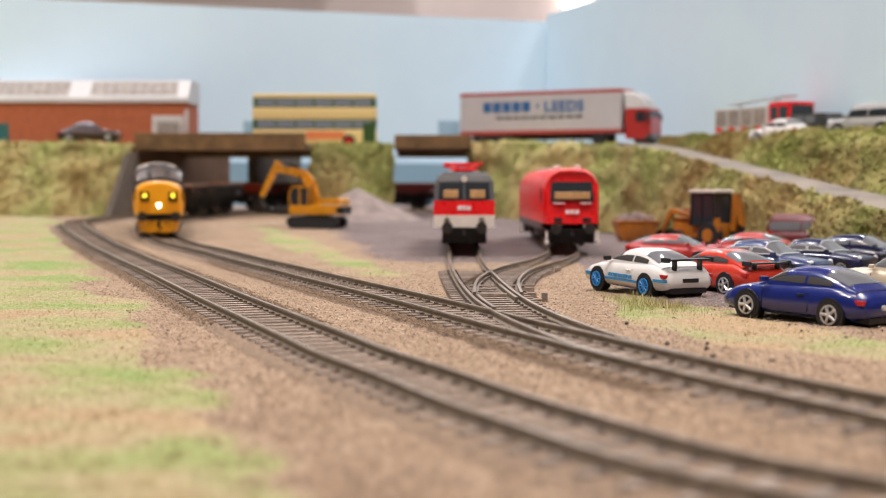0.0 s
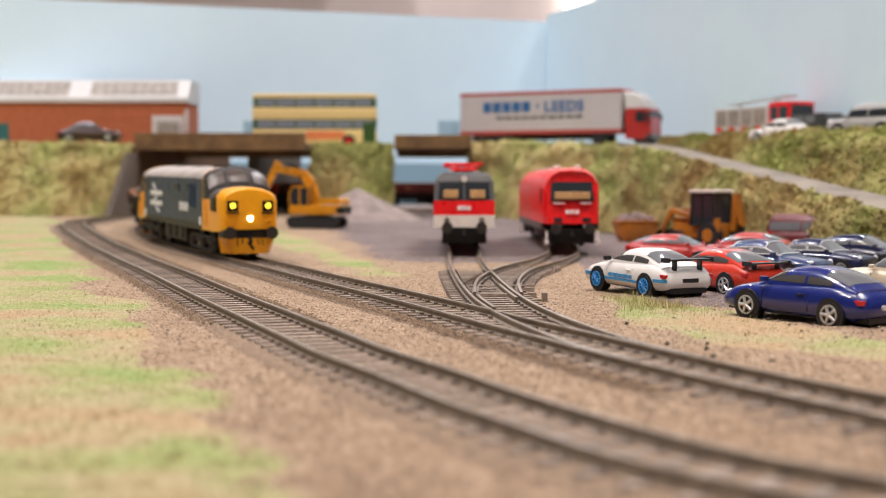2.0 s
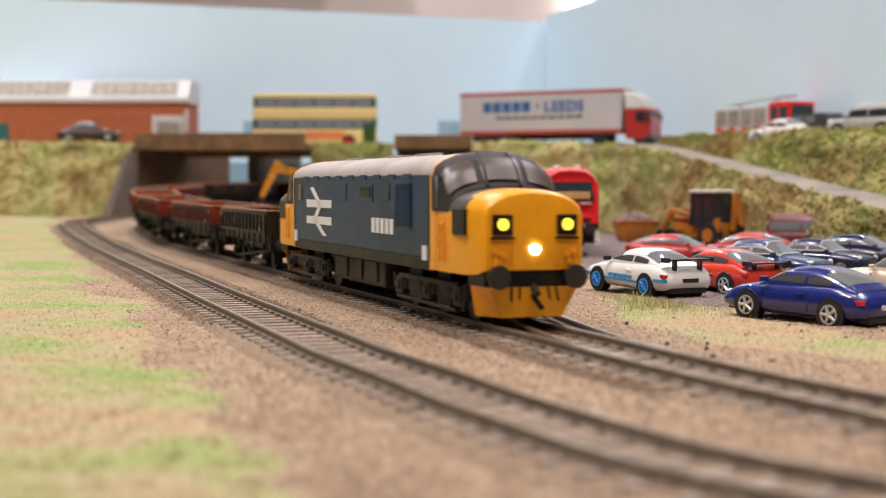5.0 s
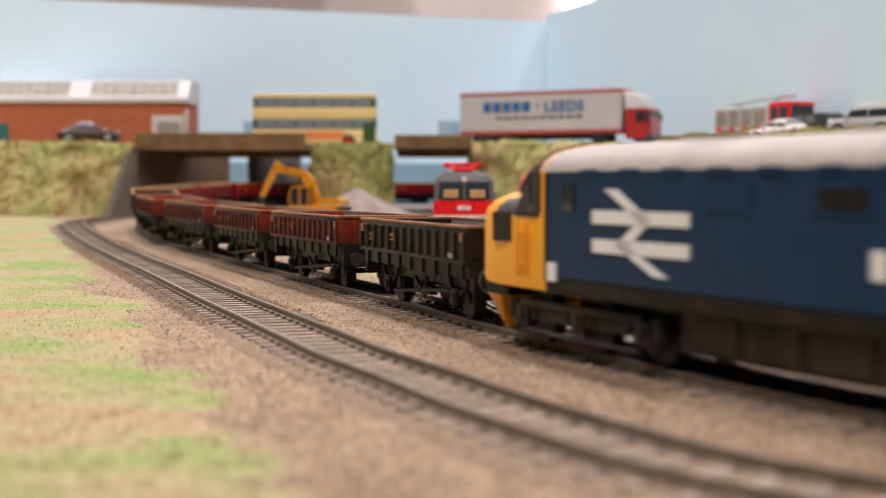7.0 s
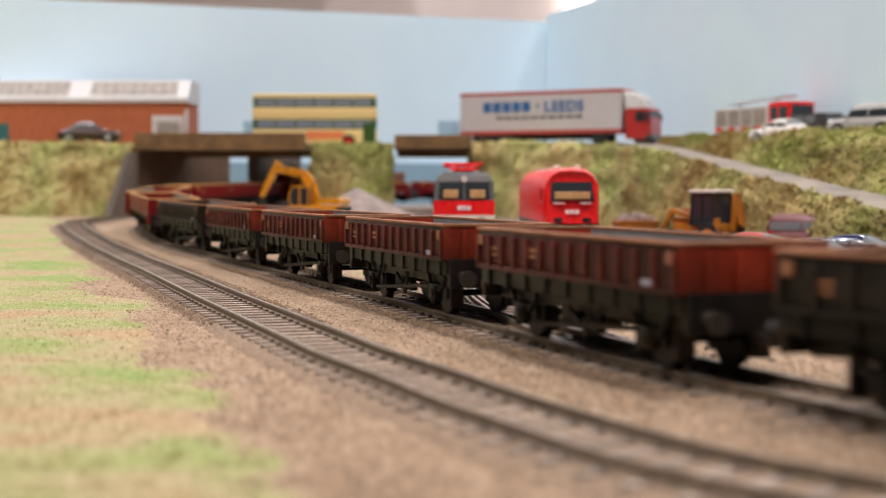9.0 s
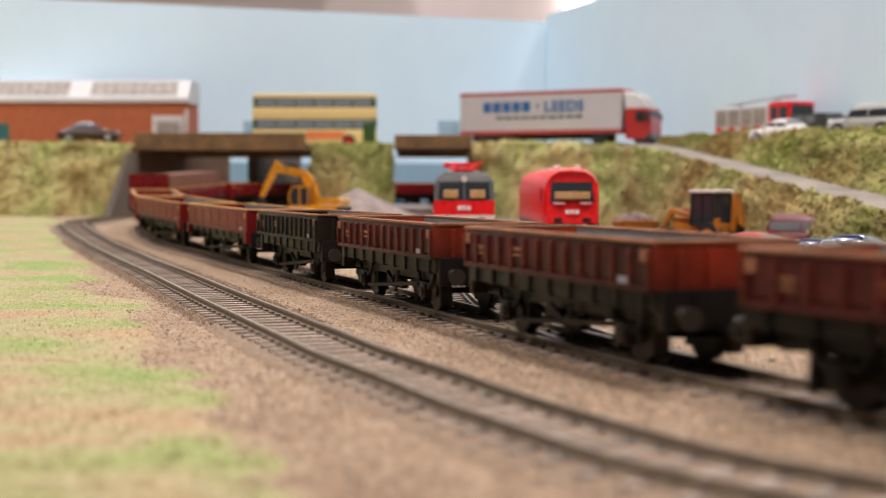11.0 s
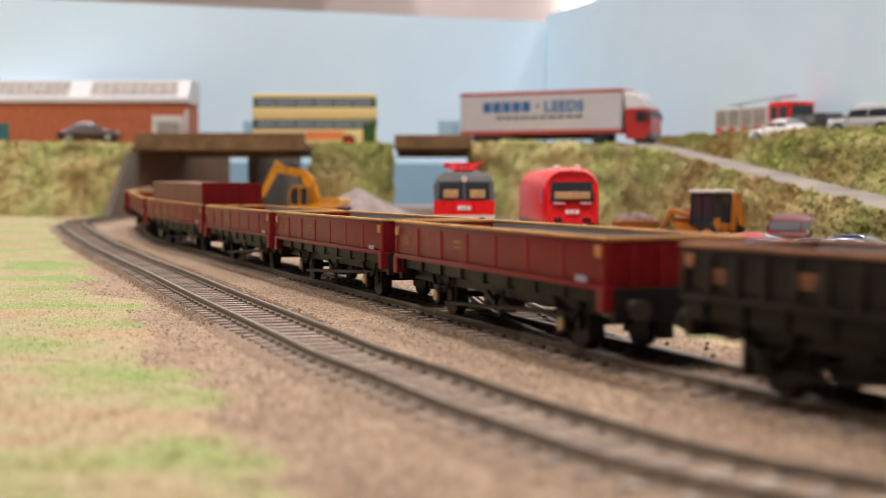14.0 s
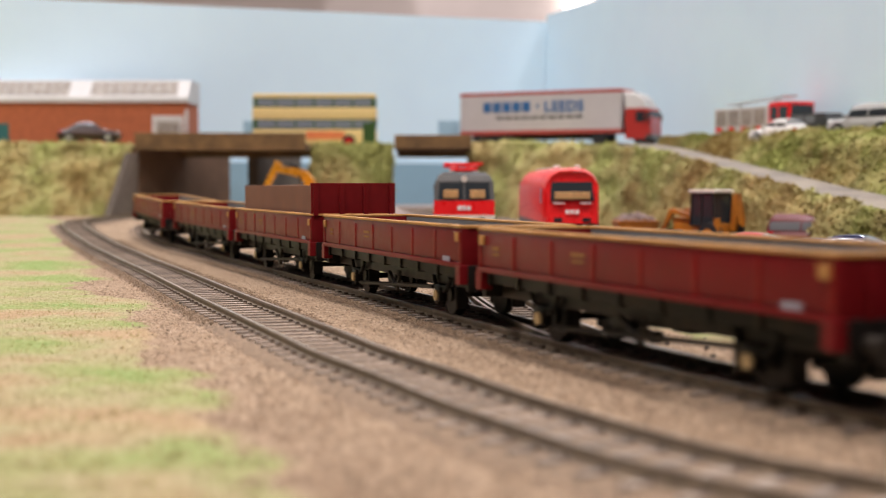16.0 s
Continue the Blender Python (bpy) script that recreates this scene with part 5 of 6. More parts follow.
def red_diesel():
    t = thing("diesel_locomotive", "bright red diesel locomotive with a rounded cab front", "locomotive", "standing locomotives")
    L, w = 220.0, 17.0
    prof = [(-w, 13), (-w, 33), (-w * .93, 37), (-w * .76, 41), (-w * .5, 43.6), (0, 44.3), (w * .5, 43.6), (w * .76, 41), (w * .93, 37), (w, 33), (w, 13)]
    bm = bmesh.new()
    rings = []
    for x, k, dz in ((-L / 2, .80, -3.5), (-L / 2 + 3, .93, -1.6), (-L / 2 + 10, 1, 0), (L / 2 - 10, 1, 0), (L / 2 - 4, .95, -1.5), (L / 2, .86, -4)):
        rings.append([(x + (0 if abs(x) < L / 2 else -math.copysign(max(0, z - 24) * .30, x)), y * k, z + (dz * (z - 13) / 31)) for y, z in prof])
    loft(bm, rings)
    body = part("body", bm, P_LOCO_RED, t, smooth=30)
    for s in (-1, 1):
        bm = bmesh.new()
        box(bm, -L / 2 + 12, L / 2 - 12, *sorted((s * (w - .6), s * (w + .25))), 9.5, 13.5, .3)
        part("skirt", bm, P_LOCO_GREY, t, "grey skirt")
        bm = bmesh.new()
        box(bm, L / 2 - 22, L / 2 - 14, *sorted((s * (w - .3), s * (w + .2))), 24, 33, .4)
        part("side_window", bm, DARK_GLASS, body)
    for e in (-1, 1):
        bm = bmesh.new()
        loft(bm, [[(e * (L / 2 + g - max(0, z - 24) * .30 - 0), y, z) for y, z in ((-13, 26.0), (13, 26.0), (12, 36.4), (-12, 36.4))] for g in (-.8, .25)])
        part("windscreen", bm, DARK_GLASS, body, "dark windscreen")
        bm = bmesh.new()
        box(bm, *sorted((e * (L / 2 - 1), e * (L / 2 + .35))), -10.5, 10.5, 26.8, 30.8, .4)
        part("cab_desk", bm, AMBER_CAB, body, "tan cab interior seen through the screen")
        bm = bmesh.new()
        for q in range(3):
            box(bm, *sorted((e * (L / 2 - .3), e * (L / 2 + .3))), -4 + 2.8 * q, -1.8 + 2.8 * q, 18.5, 20.8, .1)
        part("emblem", bm, WHITE, body, "white emblem as plain bars")
        for s in (-1, 1):
            bm = bmesh.new()
            box(bm, *sorted((e * (L / 2 - .4), e * (L / 2 + .4))), s * 8 - 3.4, s * 8 + 3.4, 24.2, 24.9, .1)
            part("grab_rail", bm, WHITE, body)
            bm = bmesh.new()
            box(bm, *sorted((e * (L / 2 - .4), e * (L / 2 + .5))), s * 8.4 - 2.4, s * 8.4 + 2.4, 14.3, 16.4, .3)
            part("headlight", bm, DARK_GLASS, body, "dark headlight cluster")
            bm = bmesh.new()
            box(bm, *sorted((e * (L / 2 - 1), e * (L / 2 + .6))), s * 9 - 2.4, s * 9 + 2.4, 11.0, 12.4, .2)
            part("step", bm, INSULATOR, t, "pale step plate")
            bm = bmesh.new()
            rod(bm, (e * (L / 2 - 2), s * 15, 9), (e * (L / 2 - 1), s * 15.2, 2.0), .7)
            box(bm, *sorted((e * (L / 2 - 4), e * (L / 2 + .5))), s * 15 - 1.2, s * 15 + 1.2, 1.5, 4, .3)
            part("footstep", bm, INSULATOR, t)
    bm = bmesh.new()
    for x in (-60, -30, 0, 30):
        box(bm, x, x + 22, -8, 8, 43.6, 44.9, .4)
    part("roof_hatch", bm, P_LIGHT_GREY, t, "grey roof hatches")
    for x, y in ((L / 2 - 22, -6), (L / 2 - 22, 5), (L / 2 - 30, -7), (L / 2 - 30, 7)):
        bm = bmesh.new()
        cyl(bm, (x, y, 44.8), "x", 1.3, 6, 10, .8)
        part("horn", bm, INSULATOR, t, "pale roof horn")
    loco_under(t, L, 3)
    return t


ob = electric_loco()
ob.matrix_world = pose(0.0125, 0.862 + 0.092, (rise(13, 954) + 4) * K, 0, 0, -90) @ Matrix.Diagonal((1, 1, 1.13, 1))
ob = red_diesel()
ob.matrix_world = pose(0.0745, 0.868 + 0.110, (rise(76, 970) + 4) * K, 0, 0, -89) @ Matrix.Diagonal((1, 1, 1.06, 1))
# ---- upper level: building, bus, lorry, cars ----
BRICK = material("orange_brick", (0.42, 0.115, 0.045), 0.8, vary=0.12, size=150, bump=0.2, bump_size=400)
PANEL_WHITE = material("white_panel", (0.60, 0.585, 0.57), 0.5, vary=0.05, size=40)
SKYLIGHT = material("dusty_rooflight", (0.33, 0.29, 0.25), 0.35, vary=0.2, size=150)
TEAL = material("teal_door_paint", (0.03, 0.14, 0.14), 0.5, vary=0.1)
CREAM = material("cream_bus_paint", (0.78, 0.60, 0.27), 0.4, vary=0.04)
GREEN = material("dark_green_bus_paint", (0.035, 0.085, 0.02), 0.4, vary=0.06)
AD_RED = material("orange_advert", (0.75, 0.22, 0.08), 0.5, vary=0.1)
BUS_GLASS = glass("bus_glass", (0.22, 0.25, 0.29), 0.12)


def build_depot():
    t = thing("brick_depot", "long orange brick depot with white sloping roof", "building", x=-372, y=1520, z=UP - 1)
    hw, d = 108, 70
    bm = bmesh.new()
    box(bm, -hw, hw, 0, d, 0, 49)
    wall = part("wall", bm, BRICK, t, "orange brick wall")
    bm = bmesh.new()
    loft(bm, [[(x, -2, 47.5), (x, -2, 52), (x, 18, 71.5), (x, d + 2, 71.5), (x, d + 2, 47.5)] for x in (-hw - 1.5, hw + 1.5)])
    roof = part("roof", bm, PANEL_WHITE, t, "white sheet roof")
    for x0, x1 in ((-98, -14), (8, 98)):
        n = 9
        for k in range(n):
            a, b = x0 + (x1 - x0) * k / n, x0 + (x1 - x0) * (k + 1) / n - 0.8
            bm = bmesh.new()
            loft(bm, [[(x, 1.2, 54.6), (x, 1.2, 56.2), (x, 15.5, 70.2), (x, 15.5, 68.6)] for x in (a, b)])
            part("rooflight_pane", bm, SKYLIGHT, roof)
    bm = bmesh.new()
    box(bm, -100, -76, -.8, 1, 0, 26, .3)
    part("door", bm, TEAL, wall, "teal double door")
    bm = bmesh.new()
    box(bm, 72, 104, -1.4, 1, 2, 34, .4)
    fr = part("roller_door_frame", bm, PANEL_WHITE, wall, "white door frame")
    for k in range(8):
        bm = bmesh.new()
        box(bm, 77, 100, -2, -1.2, 4 + 3.0 * k, 6.7 + 3.0 * k, .2)
        part("slat", bm, SKYLIGHT, fr)
    bm = bmesh.new()
    box(bm, hw - 2.5, hw + .8, -1, 2, 0, 40)
    part("downpipe", bm, PANEL_WHITE, wall)


def build_bus():
    t = thing("double_deck_bus", "cream and dark green double-deck bus", "bus", x=-127, y=1470, z=UP - 2.0)
    L, w = 122.0, 16.5
    bm = bmesh.new()
    box(bm, -L / 2, L / 2, -w, w, 4, 18.5, 1.2)
    lower = part("lower_body", bm, CREAM, t, "cream lower panels", smooth=40)
    bm = bmesh.new()
    box(bm, -L / 2 + .4, L / 2 - .4, -w + .3, w - .3, 18.4, 28.5, 1)
    part("lower_window_band", bm, GREEN, t, "dark green window surround", smooth=40)
    bm = bmesh.new()
    box(bm, -L / 2, L / 2, -w, w, 28, 40, 1)
    part("middle_body", bm, CREAM, t, "cream panels between decks", smooth=40)
    bm = bmesh.new()
    box(bm, -L / 2 + .6, L / 2 - .6, -w + .4, w - .4, 39.6, 49.5, 1)
    part("upper_window_band", bm, GREEN, t, "dark green window surround", smooth=40)
    bm = bmesh.new()
    box(bm, -L / 2 + .3, L / 2 - .3, -w + .2, w - .2, 49, 53.5, 2)
    part("roof", bm, CREAM, t, "cream roof", smooth=40)
    for s in (-1, 1):
        for z0, z1, n in ((41, 48.3, 6), (19.6, 27.2, 6)):
            for k in range(n):
                a = -L / 2 + 4 + (L - 8) * k / n
                bm = bmesh.new()
                box(bm, a + .8, a + (L - 8) / n - .8, *sorted((s * (w - .6), s * (w + .1))), z0, z1, .3)
                part("window", bm, BUS_GLASS, t, "bus window")
        bm = bmesh.new()
        box(bm, -8, 30, *sorted((s * (w - .5), s * (w + .25))), 8.5, 16.5, .2)
        part("advert_panel", bm, AD_RED, lower, "orange advert panel")
        bm = bmesh.new()
        box(bm, 48, L / 2 - .5, *sorted((s * (w - .5), s * (w + .2))), 5, 25, .3)
        part("rear_panel", bm, GREEN, lower, "dark green rear panel")
        bm = bmesh.new()
        box(bm, -L / 2 + 1, -L / 2 + 38, *sorted((s * (w - .5), s * (w + .2))), 5, 11, .3)
        part("skirt", bm, GREEN, lower, "green skirt")
        for x in (-36, 34):
            bm = bmesh.new()
            cyl(bm, (x, s * (w - 2), 6.5), "y", 6.5, 5, 20)
            wh = part("wheel", bm, RUBBER, t)
            bm = bmesh.new()
            cyl(bm, (x, s * (w + .7), 6.5), "y", 3.6, .6, 16)
            part("hub", bm, RED_LENS, wh, "red wheel hub")


TRAILER = material("pale_grey_curtain", (0.50, 0.47, 0.47), 0.55, vary=0.05, size=60)
TRAILER_RED = material("dull_red_trim", (0.40, 0.06, 0.05), 0.5, vary=0.1)
LETTER_BLUE = material("blue_lettering", (0.03, 0.13, 0.32), 0.5, vary=0.05)


def written(text, size, x, y, z):
    """Raised words standing in the xz plane, facing -y."""
    cu = bpy.data.curves.new("words", "FONT")
    cu.body, cu.size, cu.extrude, cu.offset, cu.space_character = text, size, 0.15, 0.45, 1.08
    ob = new("words", cu)
    me = bpy.data.meshes.new_from_object(ob.evaluated_get(bpy.context.evaluated_depsgraph_get()))
    bpy.data.objects.remove(ob)
    bm = bmesh.new()
    bm.from_mesh(me)
    bpy.data.meshes.remove(me)
    bm.transform(Matrix.Translation((x, y, z)) @ Matrix.Rotation(radians(90), 4, "X"))
    return bm


def build_lorry():
    t = thing("articulated_lorry", "articulated lorry with pale grey trailer and red cab", "lorry", x=101, y=1452, z=UP, rz=-28)
    L, w = 172.0, 16.5
    bm = bmesh.new()
    box(bm, -L / 2, L / 2, -w, w, 14, 50, .6)
    tr = part("trailer", bm, TRAILER, t, "pale grey curtain-sided trailer")
    bm = bmesh.new()
    box(bm, -L / 2 - .3, L / 2 + .3, -w - .3, w + .3, 49.6, 53, .5)
    part("roof_rail", bm, TRAILER_RED, tr, "dull red roof rail")
    bm = bmesh.new()
    box(bm, -L / 2, L / 2, -w - .3, w + .3, 11, 15, .4)
    part("side_rail", bm, TRAILER_RED, tr, "dull red lower rail")
    x = -L / 2 + 26
    for word in (5, 0, "LEEDS"):
        if word == "LEEDS":
            part("lettering", written(word, 14.5, x - 1, -w - .35, 32.8), LETTER_BLUE, tr, "blue town name lettering")
            continue
        if not word:
            bm = bmesh.new()
            box(bm, x + 3, x + 6, -w - .3, -w + .2, 36.5, 40)
            part("lettering_bar", bm, LETTER_BLUE, tr, "blue lettering shown as bars")
            x += 13
            continue
        for k in range(word):
            bm = bmesh.new()
            box(bm, x, x + 8.6, -w - .3, -w + .2, 33, 43, .6)
            part("lettering_bar", bm, LETTER_BLUE, tr, "blue lettering shown as bars")
            x += 10.6
        x += 1
    x = -L / 2 + 40
    for k in range(10):
        bm = bmesh.new()
        box(bm, x, x + 7.4, -w - .3, -w + .2, 26, 28.6, .2)
        part("small_lettering_bar", bm, P_LOCO_GREY, tr)
        x += 9.4
    bm = bmesh.new()
    box(bm, -L / 2 + 10, L / 2 - 20, -10, 10, 6, 11, .5)
    part("chassis", bm, UNDER, t)
    for x in (-66, -50, -34, 62, 104):
        for s in (-1, 1):
            bm = bmesh.new()
            cyl(bm, (x, s * (w - 3), 6.6), "y", 6.6, 5, 18)
            part("wheel", bm, RUBBER, t)
    bm = bmesh.new()
    loft(bm, [[(L / 2 + a, y, z) for a, y in ((4, -w), (27, -w + .5), (29, -w + 3), (29, w - 3), (27, w - .5), (4, w))] for z in (5, 20)] + [[(L / 2 + a, y, 34) for a, y in ((4, -w), (25, -w + .8), (27, -w + 3), (27, w - 3), (25, w - .8), (4, w))]])
    cab = part("cab", bm, P_RED2, t, "red cab")
    bm = bmesh.new()
    loft(bm, [[(L / 2 + a, y, z) for a, y in ((b, -ww), (c, -ww), (c, ww), (b, ww))] for z, b, c, ww in ((33.5, 4, 25, 15.8), (42, 3, 21, 15.5), (48, 2, 14, 14.6), (50, 2, 8, 13))])
    part("roof_deflector", bm, PANEL_WHITE, cab, "white roof air deflector", smooth=20)
    bm = bmesh.new()
    box(bm, L / 2 + 25.4, L / 2 + 28.2, -14, 14, 21, 31, .5)
    part("windscreen", bm, DARK_GLASS, cab)
    for s in (-1, 1):
        bm = bmesh.new()
        box(bm, L / 2 + 14, L / 2 + 23, *sorted((s * (w - .8), s * (w + .3))), 21, 31, .4)
        part("side_window", bm, DARK_GLASS, cab)
        bm = bmesh.new()
        box(bm, L / 2 + 25, L / 2 + 28, *sorted((s * w, s * (w + 3.5))), 22, 30, .4)
        part("mirror", bm, TRIM_BLACK, cab)
    bm = bmesh.new()
    box(bm, L / 2 + 24, L / 2 + 30.5, -w, w, 4, 9, .6)
    part("bumper", bm, P_LOCO_GREY, cab)


def build_fire_engine():
    t = thing("fire_engine", "red fire engine with ladder and chequered body", "fire engine", x=262, y=1208, z=77, rz=-60)
    t.matrix_world = t.matrix_world @ Matrix.Scale(0.88, 4)
    w = 15.0
    bm = bmesh.new()
    box(bm, -50, 24, -w, w, 6, 34, .8)
    body = part("equipment_body", bm, PANEL_WHITE, t, "pale equipment body")
    for s in (-1, 1):
        for k in range(4):
            bm = bmesh.new()
            box(bm, -48 + 17.5 * k, -33 + 17.5 * k, *sorted((s * (w - .3), s * (w + .3))), 17, 32, .3)
            part("shutter", bm, SKYLIGHT, body, "grey roller shutter")
        for k in range(8):
            bm = bmesh.new()
            box(bm, -48 + 9 * k, -39.4 + 9 * k, *sorted((s * (w - .3), s * (w + .4))), 8 if k % 2 else 12, 12 if k % 2 else 16, .1)
            part("chequer_patch", bm, YELLOW if k % 2 else P_LOCO_RED, body)
        for x in (-34, 32):
            bm = bmesh.new()
            cyl(bm, (x, s * (w - 2), 6), "y", 6, 5, 18)
            part("wheel", bm, RUBBER, t)
    bm = bmesh.new()
    box(bm, 24, 52, -w, w, 5, 37, 1.5)
    cab = part("cab", bm, P_LOCO_RED, t, "red crew cab", smooth=40)
    bm = bmesh.new()
    box(bm, 51, 52.6, -13, 13, 20, 34, .5)
    part("windscreen", bm, DARK_GLASS, cab)
    for s in (-1, 1):
        for a, b in ((27, 36), (38, 49)):
            bm = bmesh.new()
            box(bm, a, b, *sorted((s * (w - .4), s * (w + .3))), 21, 33, .4)
            part("side_window", bm, DARK_GLASS, cab)
    bm = bmesh.new()
    for y in (-5, 5):
        rod(bm, (-46, y, 38), (40, y, 43), 1.0)
    for k in range(14):
        rod(bm, (-44 + 6 * k, -5, 38.1 + .35 * k), (-44 + 6 * k, 5, 38.1 + .35 * k), .6)
    rod(bm, (-30, 0, 33), (-30, 0, 39), 1.4)
    rod(bm, (20, 0, 33), (20, 0, 41), 1.4)
    part("ladder", bm, CHROME, t, "grey roof ladder")


def build_van():
    t = thing("black_van", "black van with pale window on the bank", "van", x=292, y=1140, z=77, rz=-60)
    t.matrix_world = t.matrix_world @ Matrix.Scale(0.74, 4)
    bm = bmesh.new()
    loft(bm, [[(x, sy * w, z) for x, z in ((-32, 4), (32, 4), (33, 14), (26, 18), (18, 29), (-31, 30), (-33, 15))] for sy, w in ((-1, 13), (1, 13))])
    body = part("body", bm, P_DARK, t)
    for s in (-1, 1):
        for a, b in ((-28, -12), (-9, 5)):
            bm = bmesh.new()
            box(bm, a, b, *sorted((s * 12.6, s * 13.3)), 19, 27, .5)
            part("side_window", bm, SCREEN_GLASS, body)
        for x in (-20, 20):
            bm = bmesh.new()
            cyl(bm, (x, s * 11.5, 4.8), "y", 4.8, 4, 16)
            part("wheel", bm, RUBBER, t)


build_depot()
build_bus()
build_lorry()
build_fire_engine()
build_van()


def stand(t, x, y, z, heading):
    t.matrix_world = pose(x * K, y * K, z * K, 0, 0, heading)
    return t


stand(build_car(SALOON, P_BROWN, "dark brown saloon parked on the upper road", scale=1000 / 68, group="upper level cars"), -350, 1462, UP + 3.5, 4)
stand(build_car(SALOON, P_WHITE, "white saloon parked on the upper bank", scale=1000 / 74, group="upper level cars"), 259, 1122, 75, 118)
stand(build_car(OFFROAD, P_SILVER, "silver off-road car parked on the upper bank", scale=1000 / 74, window=DARK_GLASS, group="upper level cars"), 298, 1030, 75.5, 130)
SKYBLUE_BOX = material("pale_blue_block", (0.36, 0.56, 0.70), 0.7, vary=0.05)
for bx0, by0, bw in ((-196, 1500, 15), (6, 1500, 22)):
    bm = bmesh.new()
    box(bm, bx0 - bw / 2, bx0 + bw / 2, by0, by0 + 10, UP - 10, UP + 27, .5)
    tagged(part("blue_block", bm, SKYBLUE_BOX), "pale blue card block standing behind the bridge", "block")

# ---- excavator, digger, skip ----
CAT_YELLOW = material("machine_yellow", (0.66, 0.27, 0.012), 0.28, vary=0.15, size=60, dirt=(0.26, 0.11, 0.02), dirt_amount=0.3)
JCB_YELLOW = material("worn_machine_orange", (0.50, 0.17, 0.012), 0.5, vary=0.15, size=80, dirt=(0.14, 0.06, 0.025), dirt_amount=0.5)


def beam(bm, a, b, w, h0, h1):
    """A box girder between two points in the xz plane."""
    a, b = Vector(a), Vector(b)
    d = (b - a).normalized()
    n = Vector((-d.z, 0, d.x))
    loft(bm, [[p + n * h + Vector((0, y, 0)) for h, y in ((-hh, -w), (hh, -w), (hh, w), (-hh, w))] for p, hh in ((a, h0), (b, h1))])


def build_excavator():
    t = thing("excavator", "yellow tracked excavator with raised folded arm", "excavator", x=-103, y=1205, z=rise(-103, 1205) + 0.2, rz=168)
    t.matrix_world = t.matrix_world @ Matrix.Scale(0.93, 4)
    for s in (-1, 1):
        bm = bmesh.new()
        ring = [(-23, 3), (-20, .6), (20, .6), (23, 3), (24, 6), (21, 9.4), (-21, 9.4), (-24, 6)]
        loft(bm, [[(x, s * 13 + y, z) for x, z in ring] for y in (-3.4, 3.4)])
        for k in range(15):
            box(bm, -20.5 + 2.9 * k, -18.9 + 2.9 * k, s * 13 - 3.8, s * 13 + 3.8, -.2, .8)
            box(bm, -20.5 + 2.9 * k, -18.9 + 2.9 * k, s * 13 - 3.8, s * 13 + 3.8, 9.2, 10.0)
        part("crawler_track", bm, RUBBER, t, "black crawler track")
    bm = bmesh.new()
    box(bm, -10, 10, -10, 10, 5, 11)
    cyl(bm, (0, 0, 11.5), "z", 8, 3, 20)
    part("undercarriage", bm, UNDER, t)
    bm = bmesh.new()
    box(bm, -26, 22, -14, 14, 11.5, 20, 1.2)
    loft(bm, [[(-26, y, 21), (-5, y, 21), (-5, y, 26), (-22, y, 26), (-26, y, 24)] for y in (-13.5, 13.5)])
    house = part("house", bm, CAT_YELLOW, t, "yellow engine house", smooth=30)
    bm = bmesh.new()
    box(bm, -27.5, -20, -14.2, 14.2, 12, 19, 1.5)
    part("counterweight", bm, TRIM_BLACK, house, "dark counterweight")
    bm = bmesh.new()
    loft(bm, [[(4, y, 20), (21, y, 20), (22, y, 28), (19, y, 36), (4, y, 36)] for y in (2, 13.5)])
    cab = part("cab", bm, DARK_GLASS, t, "dark glazed cab")
    bm = bmesh.new()
    for y in (2, 13.5):
        for a, b in (((4, 20), (4, 36)), ((4, 36), (19, 36)), ((19, 36), (22, 28)), ((22, 28), (21, 20)), ((12, 20), (12, 36))):
            rod(bm, (a[0], y, a[1]), (b[0], y, b[1]), .7)
    box(bm, 3.4, 19.4, 1.5, 14, 35.8, 37, .3)
    part("cab_frame", bm, CAT_YELLOW, cab)
    bm = bmesh.new()
    beam(bm, (1, -4, 18), (6, -4, 38), 3, 3, 4.0)
    beam(bm, (6, -4, 38), (15, -4, 48), 3, 4.0, 4.0)
    beam(bm, (15, -4, 48), (39, -4, 52), 3, 4.0, 2.6)
    part("boom", bm, CAT_YELLOW, t, "yellow bent boom")
    bm = bmesh.new()
    beam(bm, (36, -4, 58), (53, -4, 27), 2.4, 3.4, 2)
    part("dipper_arm", bm, CAT_YELLOW, t, "yellow dipper arm")
    bm = bmesh.new()
    for a, b in (((9, -7.5, 20), (17, -7.5, 46)), ((9, -.5, 20), (17, -.5, 46)), ((18, -4, 53), (36, -4, 59)), ((42, -4, 51), (54, -4, 34))):
        rod(bm, a, ((a[0] + b[0]) / 2, a[1], (a[2] + b[2]) / 2), 1.4, 8)
        rod(bm, ((a[0] + b[0]) / 2, a[1], (a[2] + b[2]) / 2), b, .7, 8)
    part("hydraulic_ram", bm, UNDER, t, "dark hydraulic rams")
    bm = bmesh.new()
    loft(bm, [[(53, y, 29), (59, y, 24), (60, y, 17), (53, y, 13), (41, y, 14.5), (44, y, 18), (50, y, 18.5), (52, y, 23)] for y in (-11, 3)])
    for k in range(5):
        box(bm, 37, 42, -10.5 + 3 * k, -9 + 3 * k, 14.2, 15.6)
    part("bucket", bm, UNDER, t, "dark digging bucket")


